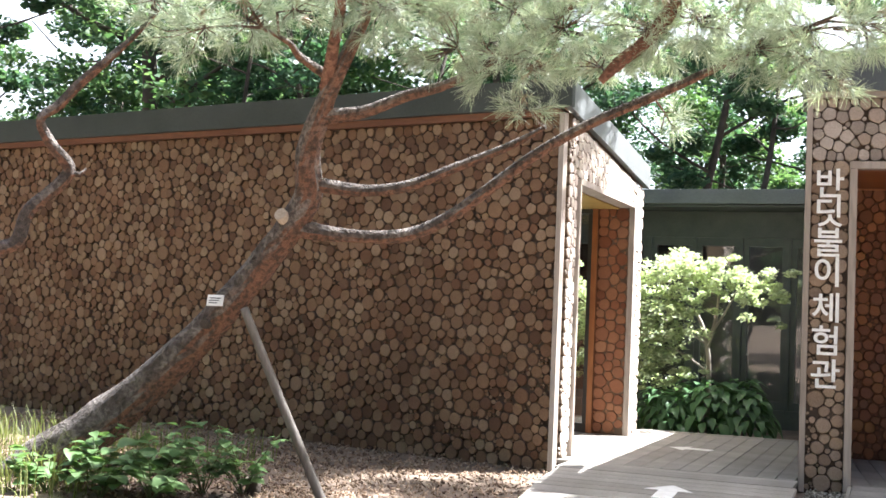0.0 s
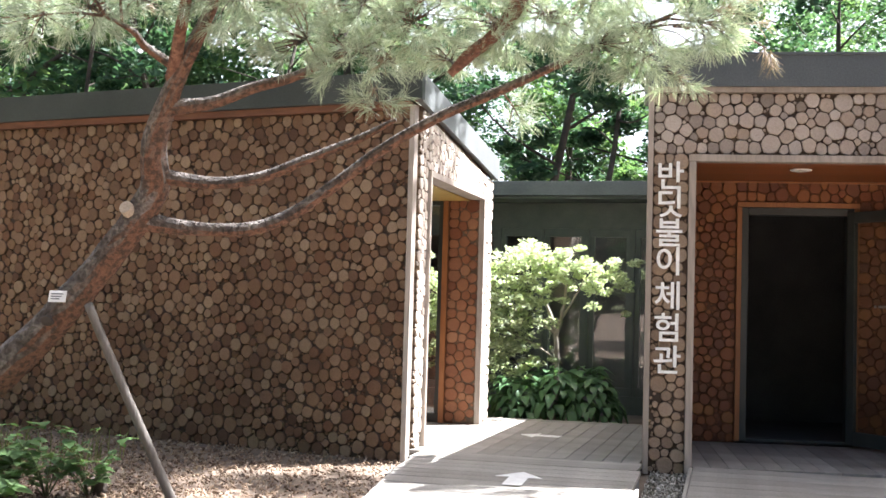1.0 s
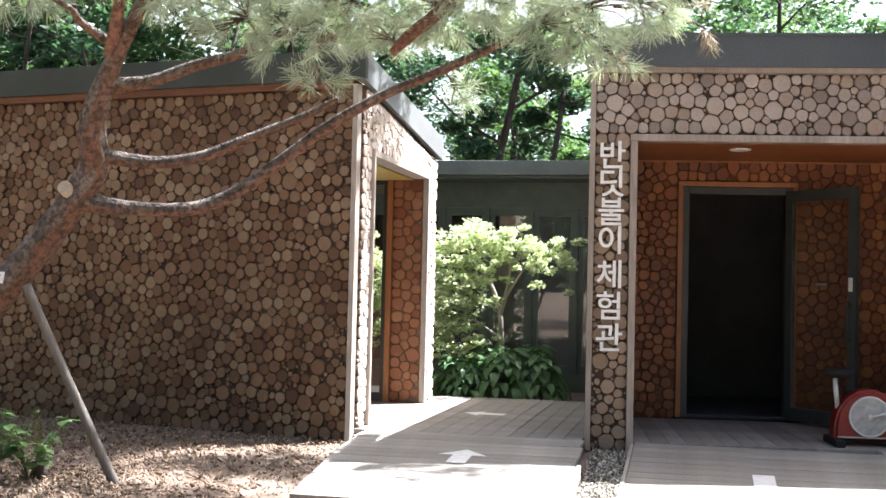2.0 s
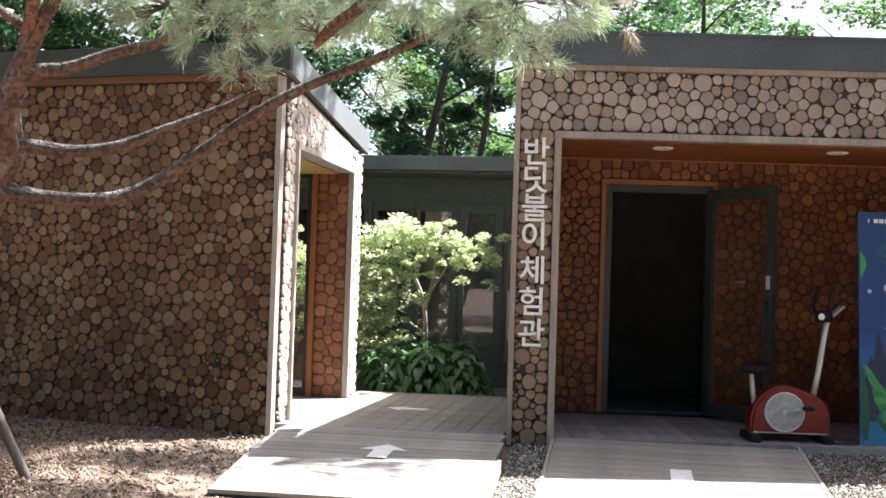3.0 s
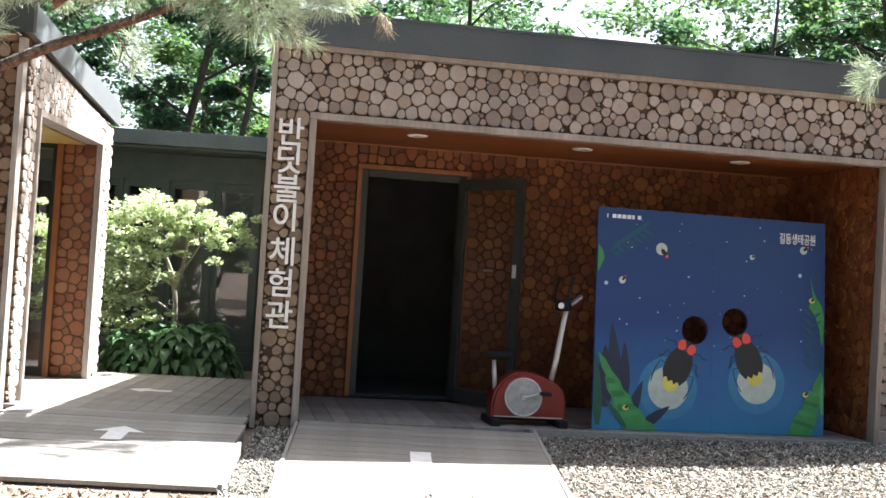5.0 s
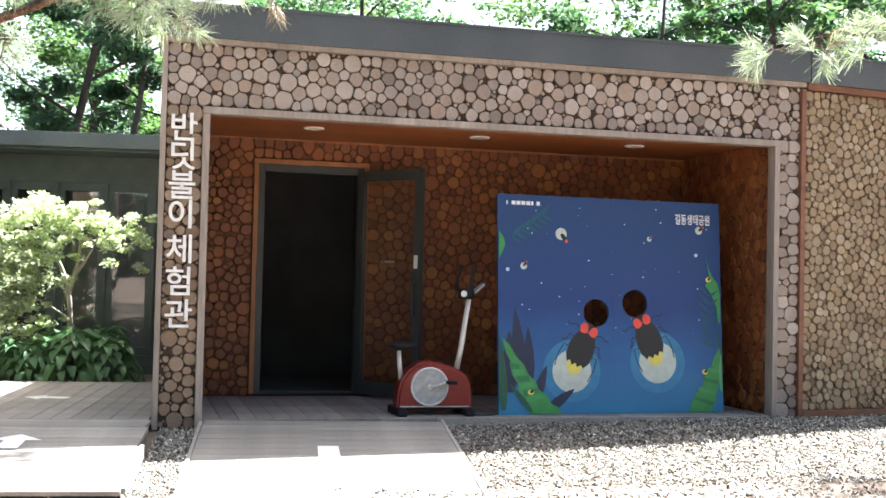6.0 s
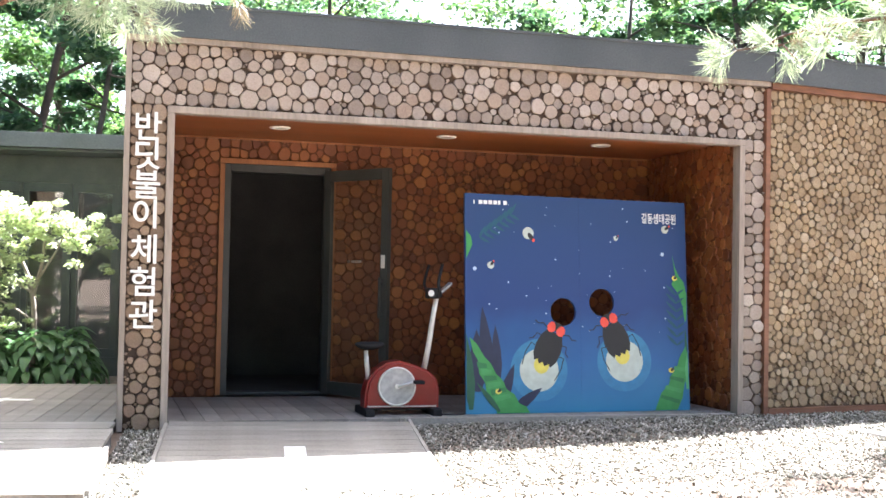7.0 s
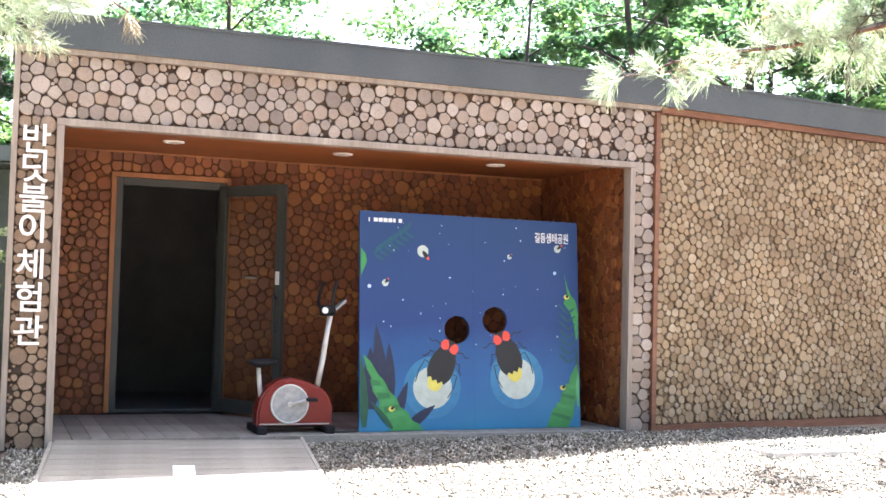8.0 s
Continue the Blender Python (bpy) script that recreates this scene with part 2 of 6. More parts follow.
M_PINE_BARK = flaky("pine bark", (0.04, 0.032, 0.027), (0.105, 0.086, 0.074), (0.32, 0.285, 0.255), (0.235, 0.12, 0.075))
M_PINE_RED = flaky("red pine bark", (0.10, 0.045, 0.03), (0.22, 0.10, 0.065), (0.34, 0.18, 0.12))
M_TRUNK = surface("tree bark", (0.045, 0.035, 0.028), (0.10, 0.08, 0.065), 6, 50, 0.9, 0.8)
M_NEEDLE = leafy("pine needles", [(0.25, 0.30, 0.24), (0.41, 0.46, 0.39), (0.30, 0.36, 0.30), (0.52, 0.57, 0.51)], 0.27, 0.35)
M_NEEDLE_DRY = leafy("dry pine needles", [(0.24, 0.175, 0.13), (0.31, 0.24, 0.19), (0.20, 0.16, 0.12)], 0.2, 0.5)
M_LEAF = leafy("woodland leaves", [(0.05, 0.11, 0.064), (0.08, 0.152, 0.088), (0.036, 0.09, 0.058), (0.122, 0.193, 0.113), (0.066, 0.13, 0.076)], 0.48, trees=True)
M_MAPLE = leafy("maple leaves", [(0.40, 0.46, 0.32), (0.52, 0.57, 0.43), (0.34, 0.40, 0.26), (0.64, 0.68, 0.57)], 0.45)
M_HOSTA = leafy("hosta leaves", [(0.075, 0.16, 0.07), (0.11, 0.21, 0.10), (0.06, 0.135, 0.055)], 0.3, 0.33)
M_SHRUB = leafy("shrub leaves", [(0.11, 0.19, 0.07), (0.17, 0.27, 0.11), (0.08, 0.15, 0.055), (0.25, 0.35, 0.16)], 0.36)
M_GRASS = leafy("grass", [(0.14, 0.17, 0.05), (0.22, 0.23, 0.09), (0.10, 0.14, 0.04)], 0.4)


# ---- mesh helpers ----
def part(name, bm, material, parent=None, label=""):
    me = bpy.data.meshes.new(name)
    bm.to_mesh(me)
    bm.free()
    me.materials.append(material)
    ob = new(name, me)
    ob.parent = parent
    return tagged(ob, label)


def empty(name, at=(0, 0, 0)):
    ob = new(name)
    ob.location = at
    ob.empty_display_size = 0.2
    return ob


def add_box(bm, a, b, bevel=0.0):
    """An axis-parallel block from corner a to corner b, into bm."""
    lo, hi = Vector([min(p, q) for p, q in zip(a, b)]), Vector([max(p, q) for p, q in zip(a, b)])
    made = bmesh.ops.create_cube(bm, size=1.0, matrix=Matrix.LocRotScale((lo + hi) / 2, None, hi - lo))
    if bevel:
        edges = {e for v in made["verts"] for e in v.link_edges}
        bmesh.ops.bevel(bm, geom=list(edges), offset=bevel, segments=2, profile=0.6, affect="EDGES")
    return bm


def box(a, b, bevel=0.0):
    return add_box(bmesh.new(), a, b, bevel)


def prism(points, thick):
    """A closed prism: points is a ring in 3D, thick the vector by which it is drawn out."""
    bm = bmesh.new()
    low = [bm.verts.new(p) for p in points]
    high = [bm.verts.new(Vector(p) + Vector(thick)) for p in points]
    bm.faces.new(low)
    bm.faces.new(high[::-1])
    for i in range(len(low)):
        j = (i + 1) % len(low)
        bm.faces.new((low[j], low[i], high[i], high[j]))
    bmesh.ops.recalc_face_normals(bm, faces=bm.faces)
    return bm


def mesh_np(name, verts, faces, material, parent=None, smooth=False):
    me = bpy.data.meshes.new(name)
    verts, faces = np.asarray(verts, np.float32), np.asarray(faces, np.int32)
    k = faces.shape[1]
    me.vertices.add(len(verts))
    me.vertices.foreach_set("co", verts.ravel())
    me.loops.add(faces.size)
    me.loops.foreach_set("vertex_index", faces.ravel())
    me.polygons.add(len(faces))
    me.polygons.foreach_set("loop_start", np.arange(0, faces.size, k, dtype=np.int32))
    me.update(calc_edges=True)
    me.validate()
    if smooth:
        me.polygons.foreach_set("use_smooth", np.ones(len(faces), bool))
    me.materials.append(material)
    ob = new(name, me)
    ob.parent = parent
    return ob


def tube(bm, rows, segments=10, rough=0.0):
    """A tapered tube through rows of (x, y, z, radius), with closed ends; rough makes its skin uneven."""
    pts = [Vector(r[:3]) for r in rows]
    rings, side = [], Vector((0.3, 1, 0.2))
    for i, p in enumerate(pts):
        way = (pts[min(i + 1, len(pts) - 1)] - pts[max(i - 1, 0)]).normalized()
        a = (side - way * side.dot(way)).normalized()
        side, b = a, way.cross(a)
        ring = []
        for k in range(segments):
            w = 2 * math.pi * k / segments
            r = rows[i][3] * (1 + rough * noise.noise(p * 5 + Vector((3 * math.cos(w), 3 * math.sin(w), 0))))
            ring.append(bm.verts.new(p + (a * math.cos(w) + b * math.sin(w)) * r))
        rings.append(ring)
    for r, s in zip(rings, rings[1:]):
        for k in range(segments):
            f = bm.faces.new((r[k], r[(k + 1) % segments], s[(k + 1) % segments], s[k]))
            f.smooth = True
    bm.faces.new(rings[0][::-1])
    bm.faces.new(rings[-1])
    return bm


def eased(rows, steps=4):
    """The rows with points between them on a smooth curve."""
    out, n = [], len(rows)
    for i in range(n - 1):
        p = [np.array(rows[max(0, min(n - 1, i + k))]) for k in (-1, 0, 1, 2)]
        for s in range(steps):
            t = s / steps
            out.append(tuple(0.5 * (2 * p[1] + (p[2] - p[0]) * t + (2 * p[0] - 5 * p[1] + 4 * p[2] - p[3]) * t * t + (3 * p[1] - p[0] - 3 * p[2] + p[3]) * t ** 3)))
    return out + [tuple(rows[-1])]


# ---- log cladding ----
def pack(regions, size, spread, seed, fill):
    """Discs (u, v, r) pushed apart until they lie snugly in the rectangles (u0, v0, u1, v1, slope of the top); small ones then fill the gaps."""
    rnd = np.random.default_rng(seed)
    rects = np.array([tuple(g) + (0.0,) * (5 - len(g)) for g in regions], float)
    area = (rects[:, 2] - rects[:, 0]) * (rects[:, 3] - rects[:, 1])
    counts = np.maximum(1, (area * fill / (math.pi * size * size * (1 + spread * spread)))).astype(int)
    home = np.repeat(np.arange(len(rects)), counts)
    r = np.clip(rnd.normal(1.0, spread, len(home)), 0.55, 1.6) * size
    box4 = rects[home]
    p = box4[:, :2] + rnd.random((len(home), 2)) * (box4[:, 2:4] - box4[:, :2])
    reach = 2.2 * r.max()
    for step in range(150):
        order = np.argsort(p[:, 0])
        p, r, box4 = p[order], r[order], box4[order]
        push, k = np.zeros_like(p), 1
        last = np.searchsorted(p[:, 0], p[:, 0] + reach)
        while True:
            i = np.nonzero(np.arange(len(p)) + k < last)[0]
            if not len(i):
                break
            j = i + k
            d = p[j] - p[i]
            far = np.hypot(d[:, 0], d[:, 1]) + 1e-9
            over = np.maximum(0, r[i] + r[j] - far) * 0.42
            move = d / far[:, None] * over[:, None]
            np.add.at(push, i, -move)
            np.add.at(push, j, move)
            k += 1
        p = p + push
        top = np.stack([box4[:, 2], box4[:, 3] + box4[:, 4] * (p[:, 0] - box4[:, 0])], 1)
        p = np.clip(p, box4[:, :2] + r[:, None], np.maximum(box4[:, :2] + r[:, None], top - r[:, None]))
    cell, grid, discs = size * 3.2, {}, []

    def put(u, v, s):
        grid.setdefault((int(u // cell), int(v // cell)), []).append((u, v, s))
        discs.append((u, v, s))

    for (u, v), s in zip(p, r):
        put(float(u), float(v), float(s))

    def room(u, v):
        i, j = int(u // cell), int(v // cell)
        return min((math.hypot(u - x, v - y) - s for a in (i - 1, i, i + 1) for b in (j - 1, j, j + 1) for x, y, s in grid.get((a, b), ())), default=size)

    for (u0, v0, u1, v1, slope), n in zip(rects, counts):
        for u, v in rnd.random((n * 14, 2)):
            u, v = float(u0 + u * (u1 - u0)), float(v0 + v * (v1 - v0))
            s = min(room(u, v), u - u0, u1 - u, v - v0, v1 + slope * (u - u0) - v)
            if s > 0.18 * size:
                put(u, v, min(s, 0.8 * size))
    return discs, grid, cell


def clad(wall, regions, origin, along, out, material, size=0.062, spread=0.22, seed=1, near=(0, 1), grow=1.06, single=300, low=0.012, high=0.045, fill=0.8):
    """Log ends set into a wall: the nearest ones each a part, the rest joined. along and out are unit vectors of the wall."""
    discs, grid, cell = pack(regions, size, spread, seed, fill)
    rnd = random.Random(seed + 99)
    along, out, up, origin = Vector(along), Vector(out), Vector((0, 0, 1)), Vector(origin)
    K = 14
    angles = [2 * math.pi * k / K for k in range(K)]
    order = sorted(discs, key=lambda d: (d[0] - near[0]) ** 2 + (d[1] - near[1]) ** 2)
    tone = [rnd.random() for _ in order]
    rest_v, rest_f, rest_uv, rest_m = [], [], [], []
    for index, (u, v, r) in enumerate(order):
        i, j = int(u // cell), int(v // cell)
        reach = [grow * r * (1 + 0.05 * math.sin(2 * w + 6 * tone[index]) + 0.03 * math.sin(3 * w + 9 * tone[index])) for w in angles]
        for p in (i - 1, i, i + 1):
            for q in (j - 1, j, j + 1):
                for x, y, s in grid.get((p, q), ()):
                    dx, dy = x - u, y - v
                    dist = math.hypot(dx, dy)
                    if dist < 1e-6 or dist > 1.3 * (r + s):
                        continue
                    edge = (dist * dist + r * r - s * s) / (2 * dist) - 0.0022
                    for k, w in enumerate(angles):
                        c = (math.cos(w) * dx + math.sin(w) * dy) / dist
                        if c > 0.2:
                            reach[k] = min(reach[k], max(edge / c, 0.5 * r))
        deep = rnd.uniform(low, high) - (0.01 if r < 0.5 * size else 0)
        tilt = (rnd.uniform(-0.05, 0.05), rnd.uniform(-0.05, 0.05))
        verts, uvs = [], []
        for shrink, h in ((1.0, -0.03), (1.0, deep - 0.010), (0.95, deep - 0.003), (0.86, deep)):
            for w, rr in zip(angles, reach):
                a, b = math.cos(w) * rr * shrink, math.sin(w) * rr * shrink
                verts.append(origin + along * (u + a) + up * (v + b) + out * (h + (a * tilt[0] + b * tilt[1] if h > 0 else 0)))
                uvs.append((a, b))
        faces = [tuple(range(3 * K, 4 * K))]
        kinds = [0]
        for ring in (0, 1, 2):
            for k in range(K):
                n = (k + 1) % K
                faces.append((ring * K + k, ring * K + n, (ring + 1) * K + n, (ring + 1) * K + k))
                kinds.append(1 if ring == 0 else 0)
        if index < single:
            build_log(wall, verts, faces, uvs, kinds, material, "log")
        else:
            base = len(rest_v)
            rest_v += verts
            rest_uv += uvs
            rest_f += [tuple(base + t for t in f) for f in faces]
            rest_m += kinds
    if rest_v:
        tagged(build_log(wall, rest_v, rest_f, rest_uv, rest_m, material, "further_logs"), kind="stuff")


def build_log(wall, verts, faces, uvs, kinds, material, name):
    me = bpy.data.meshes.new(name)
    me.from_pydata(verts, [], faces)
    me.materials.append(material)
    me.materials.append({M_LOG_PORCH: M_BARK_STAINED, M_LOG_RIGHT: M_BARK_TAN, M_LOG_SUNLIT: M_BARK_TAN}.get(material, M_BARK))
    me.polygons.foreach_set("material_index", kinds)
    layer = me.uv_layers.new(name="UVMap")
    loops = np.empty(len(me.loops), np.int32)
    me.loops.foreach_get("vertex_index", loops)
    layer.data.foreach_set("uv", np.array(uvs, np.float32)[loops].ravel())
    ob = new(name, me)
    ob.parent = wall
    return ob


# ---- ground ----
def clamp(v):
    return min(1.0, max(0.0, v))


def ground_height(x, y):
    """The yard lies a little under the decks at the walls and falls away towards the front."""
    return -0.09 + 0.05 * clamp((x - 1.6) / 3) - 0.14 * clamp((-y - 0.25) / 1.9) * clamp((x + 2.9) / 0.8)


M_GROUND = surface("wood chip ground", (0.11, 0.078, 0.054), (0.24, 0.182, 0.135), 2.2, 38, 0.95, 1.0)


def build_ground():
    xs = [-900, -200, -60, -25] + [-14 + 0.5 * i for i in range(53)] + [25, 60, 200, 900]
    ys = [-900, -200, -60, -25] + [-14 + 0.5 * i for i in range(35)] + [10, 25, 60, 200, 900]
    bm = bmesh.new()
    grid = [[bm.verts.new((x, y, ground_height(x, y) + (0.015 * noise.noise(Vector((x, y, 0))) if abs(x) < 20 and -14 < y < -3 else -0.01))) for x in xs] for y in ys]
    for a, b in zip(grid, grid[1:]):
        for i in range(len(xs) - 1):
            f = bm.faces.new((a[i], a[i + 1], b[i + 1], b[i]))
            f.smooth = True
    tagged(part("ground", bm, M_GROUND), "yard ground strewn with wood chips and bark", "ground", kind="structure")


build_ground()

# ---- entrance building: porch wing ----
COL_L, OPEN_L, OPEN_R, TRIM_R = -0.305, 0.0, 4.925, 5.165
OPEN_TOP, PORCH_BACK, EAVES, ROOF_EDGE, PORCH_FLOOR = 2.375, 1.85, 2.893, 3.135, -0.02
DOOR_L, DOOR_R, DOOR_T = 0.572, 1.66, 2.185
PORCH_TURN = Matrix.Rotation(radians(7.2), 4, "Z")      # the porch wing stands askew to the passage: its far end lies back


def in_porch(build, *args):
    """Build in the porch's own axes (x along its front, y inwards), then turn what was built to where the porch stands."""
    known = set(bpy.data.objects)
    made = build(*args)
    for ob in [o for o in bpy.data.objects if o not in known and o.parent is None]:
        ob.matrix_basis = PORCH_TURN @ ob.matrix_basis
    return made


def build_porch():
    wall = tagged(part("wall_front", box((COL_L, 0, -0.2), (OPEN_L + 0.05, 0.28, EAVES + 0.02)), M_BACKING), "porch front clad in round sawn log ends", "wall", kind="structure")
    part("lintel", prism([(OPEN_L + 0.0505, 0.0, OPEN_TOP - 0.002), (TRIM_R, 0.0, OPEN_TOP - 0.002), (TRIM_R, 0.0, EAVES + 0.03), (OPEN_L + 0.0505, 0.0, EAVES + 0.03)], (0, 0.06, 0)), M_BACKING, wall)
    part("pier", box((OPEN_R + 0.0025, 0.0, -0.2), (TRIM_R, 0.06, OPEN_TOP)), M_BACKING, wall)
    clad(wall, [(COL_L + 0.032, -0.085, OPEN_L - 0.003, OPEN_TOP + 0.002)], (0, 0, 0), (1, 0, 0), (0, -1, 0), M_LOG_PIER, 0.046, 0.2, 4, (-0.15, 0.4), fill=0.79)
    clad(wall, [(COL_L + 0.032, OPEN_TOP + 0.004, TRIM_R - 0.03, 2.852), (OPEN_R + 0.004, -0.04, TRIM_R - 0.03, OPEN_TOP + 0.01)],
         (0, 0, 0), (1, 0, 0), (0, -1, 0), M_LOG_PORTAL, 0.05, 0.2, 3, (1.2, 2.6), single=330, fill=0.79)
    # surround of the opening, and the corner boards
    trim = [("corner_board", (COL_L - 0.012, -0.055, -0.09), (COL_L + 0.03, 0.02, 2.9)),
            ("jamb_board", (OPEN_L - 0.002, -0.06, -0.075), (OPEN_L + 0.052, 0.06, OPEN_TOP - 0.057)),
            ("jamb_board", (OPEN_R - 0.05, -0.06, -0.06), (OPEN_R + 0.002, 0.06, OPEN_TOP - 0.057))]
    for name, a, b in trim:
        part(name, box(a, b, 0.004), M_TRIM, wall)
    part("head_board", box((OPEN_L - 0.004, -0.063, OPEN_TOP - 0.056), (OPEN_R + 0.004, 0.06, OPEN_TOP - 0.003), 0.004), M_TRIM, wall)
    part("joint_board", box((TRIM_R - 0.03, -0.055, -0.06), (TRIM_R + 0.015, 0.02, EAVES - 0.056), 0.004), M_TRIM_RED, wall, "red-brown stained board")
    # inner faces of the porch
    inner = tagged(part("wall_porch", box((OPEN_L - 0.02, PORCH_BACK, -0.1), (DOOR_L, PORCH_BACK + 0.16, OPEN_TOP + 0.1)), M_BACKING_PORCH), "porch wall of dark stained log ends", "wall", kind="structure")
    part("wall_panel", box((DOOR_R, PORCH_BACK, -0.1), (OPEN_R + 0.1, PORCH_BACK + 0.16, OPEN_TOP + 0.1)), M_BACKING_PORCH, inner)
    part("wall_panel", box((DOOR_L, PORCH_BACK, DOOR_T + 0.005), (DOOR_R, PORCH_BACK + 0.16, OPEN_TOP + 0.1)), M_BACKING_PORCH, inner)
    clad(inner, [(OPEN_L + 0.02, -0.01, DOOR_L - 0.005, OPEN_TOP), (DOOR_L - 0.005, DOOR_T + 0.01, DOOR_R, OPEN_TOP), (DOOR_R + 0.005, -0.01, OPEN_R - 0.01, OPEN_TOP)], (0, PORCH_BACK, 0), (1, 0, 0), (0, -1, 0),
         M_LOG_PORCH, 0.048, 0.2, 5, (1.9, 1.4), high=0.02, grow=1.15, fill=0.815)
    foot, splay = Vector((OPEN_R + 0.003, 0.062, 0)), Vector((0, 1, 0))
    face = Vector((-splay.y, splay.x, 0))
    deep = PORCH_BACK - 0.062
    bm = prism([foot + Vector((0, 0, -0.1)), foot + splay * deep + Vector((0, 0, -0.1)), foot + splay * deep + Vector((0.1, 0, -0.1)), foot + Vector((0.1, 0, -0.1))], (0, 0, OPEN_TOP + 0.2))
    side = tagged(part("wall_porch_side", bm, M_BACKING_PORCH), "side of the porch clad in stained log ends", "wall", kind="structure")
    clad(side, [(0.01, -0.01, deep - 0.02, OPEN_TOP)], foot, splay, face, M_LOG_PORCH, 0.048, 0.2, 6, (0, 1), high=0.03, grow=1.15, fill=0.815)
    left = tagged(part("wall_porch_left", box((OPEN_L - 0.05, 0.29, -0.1), (OPEN_L - 0.005, PORCH_BACK, OPEN_TOP + 0.1)), M_BACKING_PORCH), "inner face of the corner pier", "wall", kind="structure")
    clad(left, [(0.3, 0.03, PORCH_BACK - 0.05, OPEN_TOP)], (OPEN_L - 0.005, 0, 0), (0, 1, 0), (1, 0, 0), M_LOG_PORCH, 0.048, 0.2, 8, (0, 1), high=0.025, single=60)
    bm = box((OPEN_L - 0.04, 0.07, OPEN_TOP + 0.004), (OPEN_R + 0.1, PORCH_BACK, OPEN_TOP + 0.06))
    tagged(part("ceiling", bm, M_SOFFIT), "red-brown panelled porch ceiling", "ceiling", kind="structure")
    part("cove", box((OPEN_L + 0.06, PORCH_BACK - 0.05, OPEN_TOP - 0.012), (OPEN_R - 0.02, PORCH_BACK - 0.03, OPEN_TOP + 0.003)), M_ORANGE, inner, "thin light strip under the ceiling")


def build_passage_side():
    outer = tagged(part("wall_passage", box((COL_L, 0.3, -0.2), (OPEN_L - 0.11, 6.2, 2.88)), M_BACKING), "log-clad side of the porch wing", "wall", kind="structure")
    clad(outer, [(0.32, -0.05, 3.0, 2.85)], (COL_L, 0, 0), (0, 1, 0), (-1, 0, 0), M_LOG_PORTAL, 0.05, 0.2, 9, (0, 1))
    tagged(part("wall_back", box((-0.1, 6.0, -0.2), (12.5, 6.2, 2.8)), M_WALL), "plain rear wall", "wall", kind="structure")


in_porch(build_porch)
build_passage_side()
WING_TURN = radians(9)      # the long right wing bends back from the porch front
WING_WAY = Vector((math.cos(WING_TURN), math.sin(WING_TURN), 0))
WING_OUT = Vector((math.sin(WING_TURN), -math.cos(WING_TURN), 0))


def build_right_wing():
    base, end = Vector((TRIM_R, 0.0, 0)), 7.5
    e = base + WING_WAY * end
    bm = prism([base + Vector((0, 0, -0.2)), e + Vector((0, 0, -0.2)), e + Vector((0, 0, EAVES + 0.03)), base + Vector((0, 0, EAVES + 0.03))], -WING_OUT * 0.25)
    wall = tagged(part("wall_right", bm, M_BACKING_TAN), "long wall packed with small pale log ends", "wall", kind="structure")
    clad(wall, [(0.02, 0.025, 4.6, EAVES - 0.06)], base, WING_WAY, WING_OUT, M_LOG_RIGHT, 0.037, 0.22, 11, (0.6, 1.3), high=0.034, fill=0.79)
    def beam(name, u0, u1, z0, z1, z2, z3, thick, material, label=""):
        a, b = base + WING_WAY * u0, base + WING_WAY * u1
        up = Vector((0, 0, 1))
        return part(name, prism([a + up * z0, b + up * z1, b + up * z2, a + up * z3], WING_OUT * thick), material, wall, label)
    beam("base_board", 0.017, end, -0.09, -0.09, 0.02, 0.02, 0.05, M_TRIM_RED, "red-brown stained board")
    beam("head_board", 0.017, end, EAVES - 0.055, EAVES - 0.055, EAVES, EAVES, 0.06, M_TRIM_RED, "red-brown stained board")
    return wall


in_porch(build_right_wing)


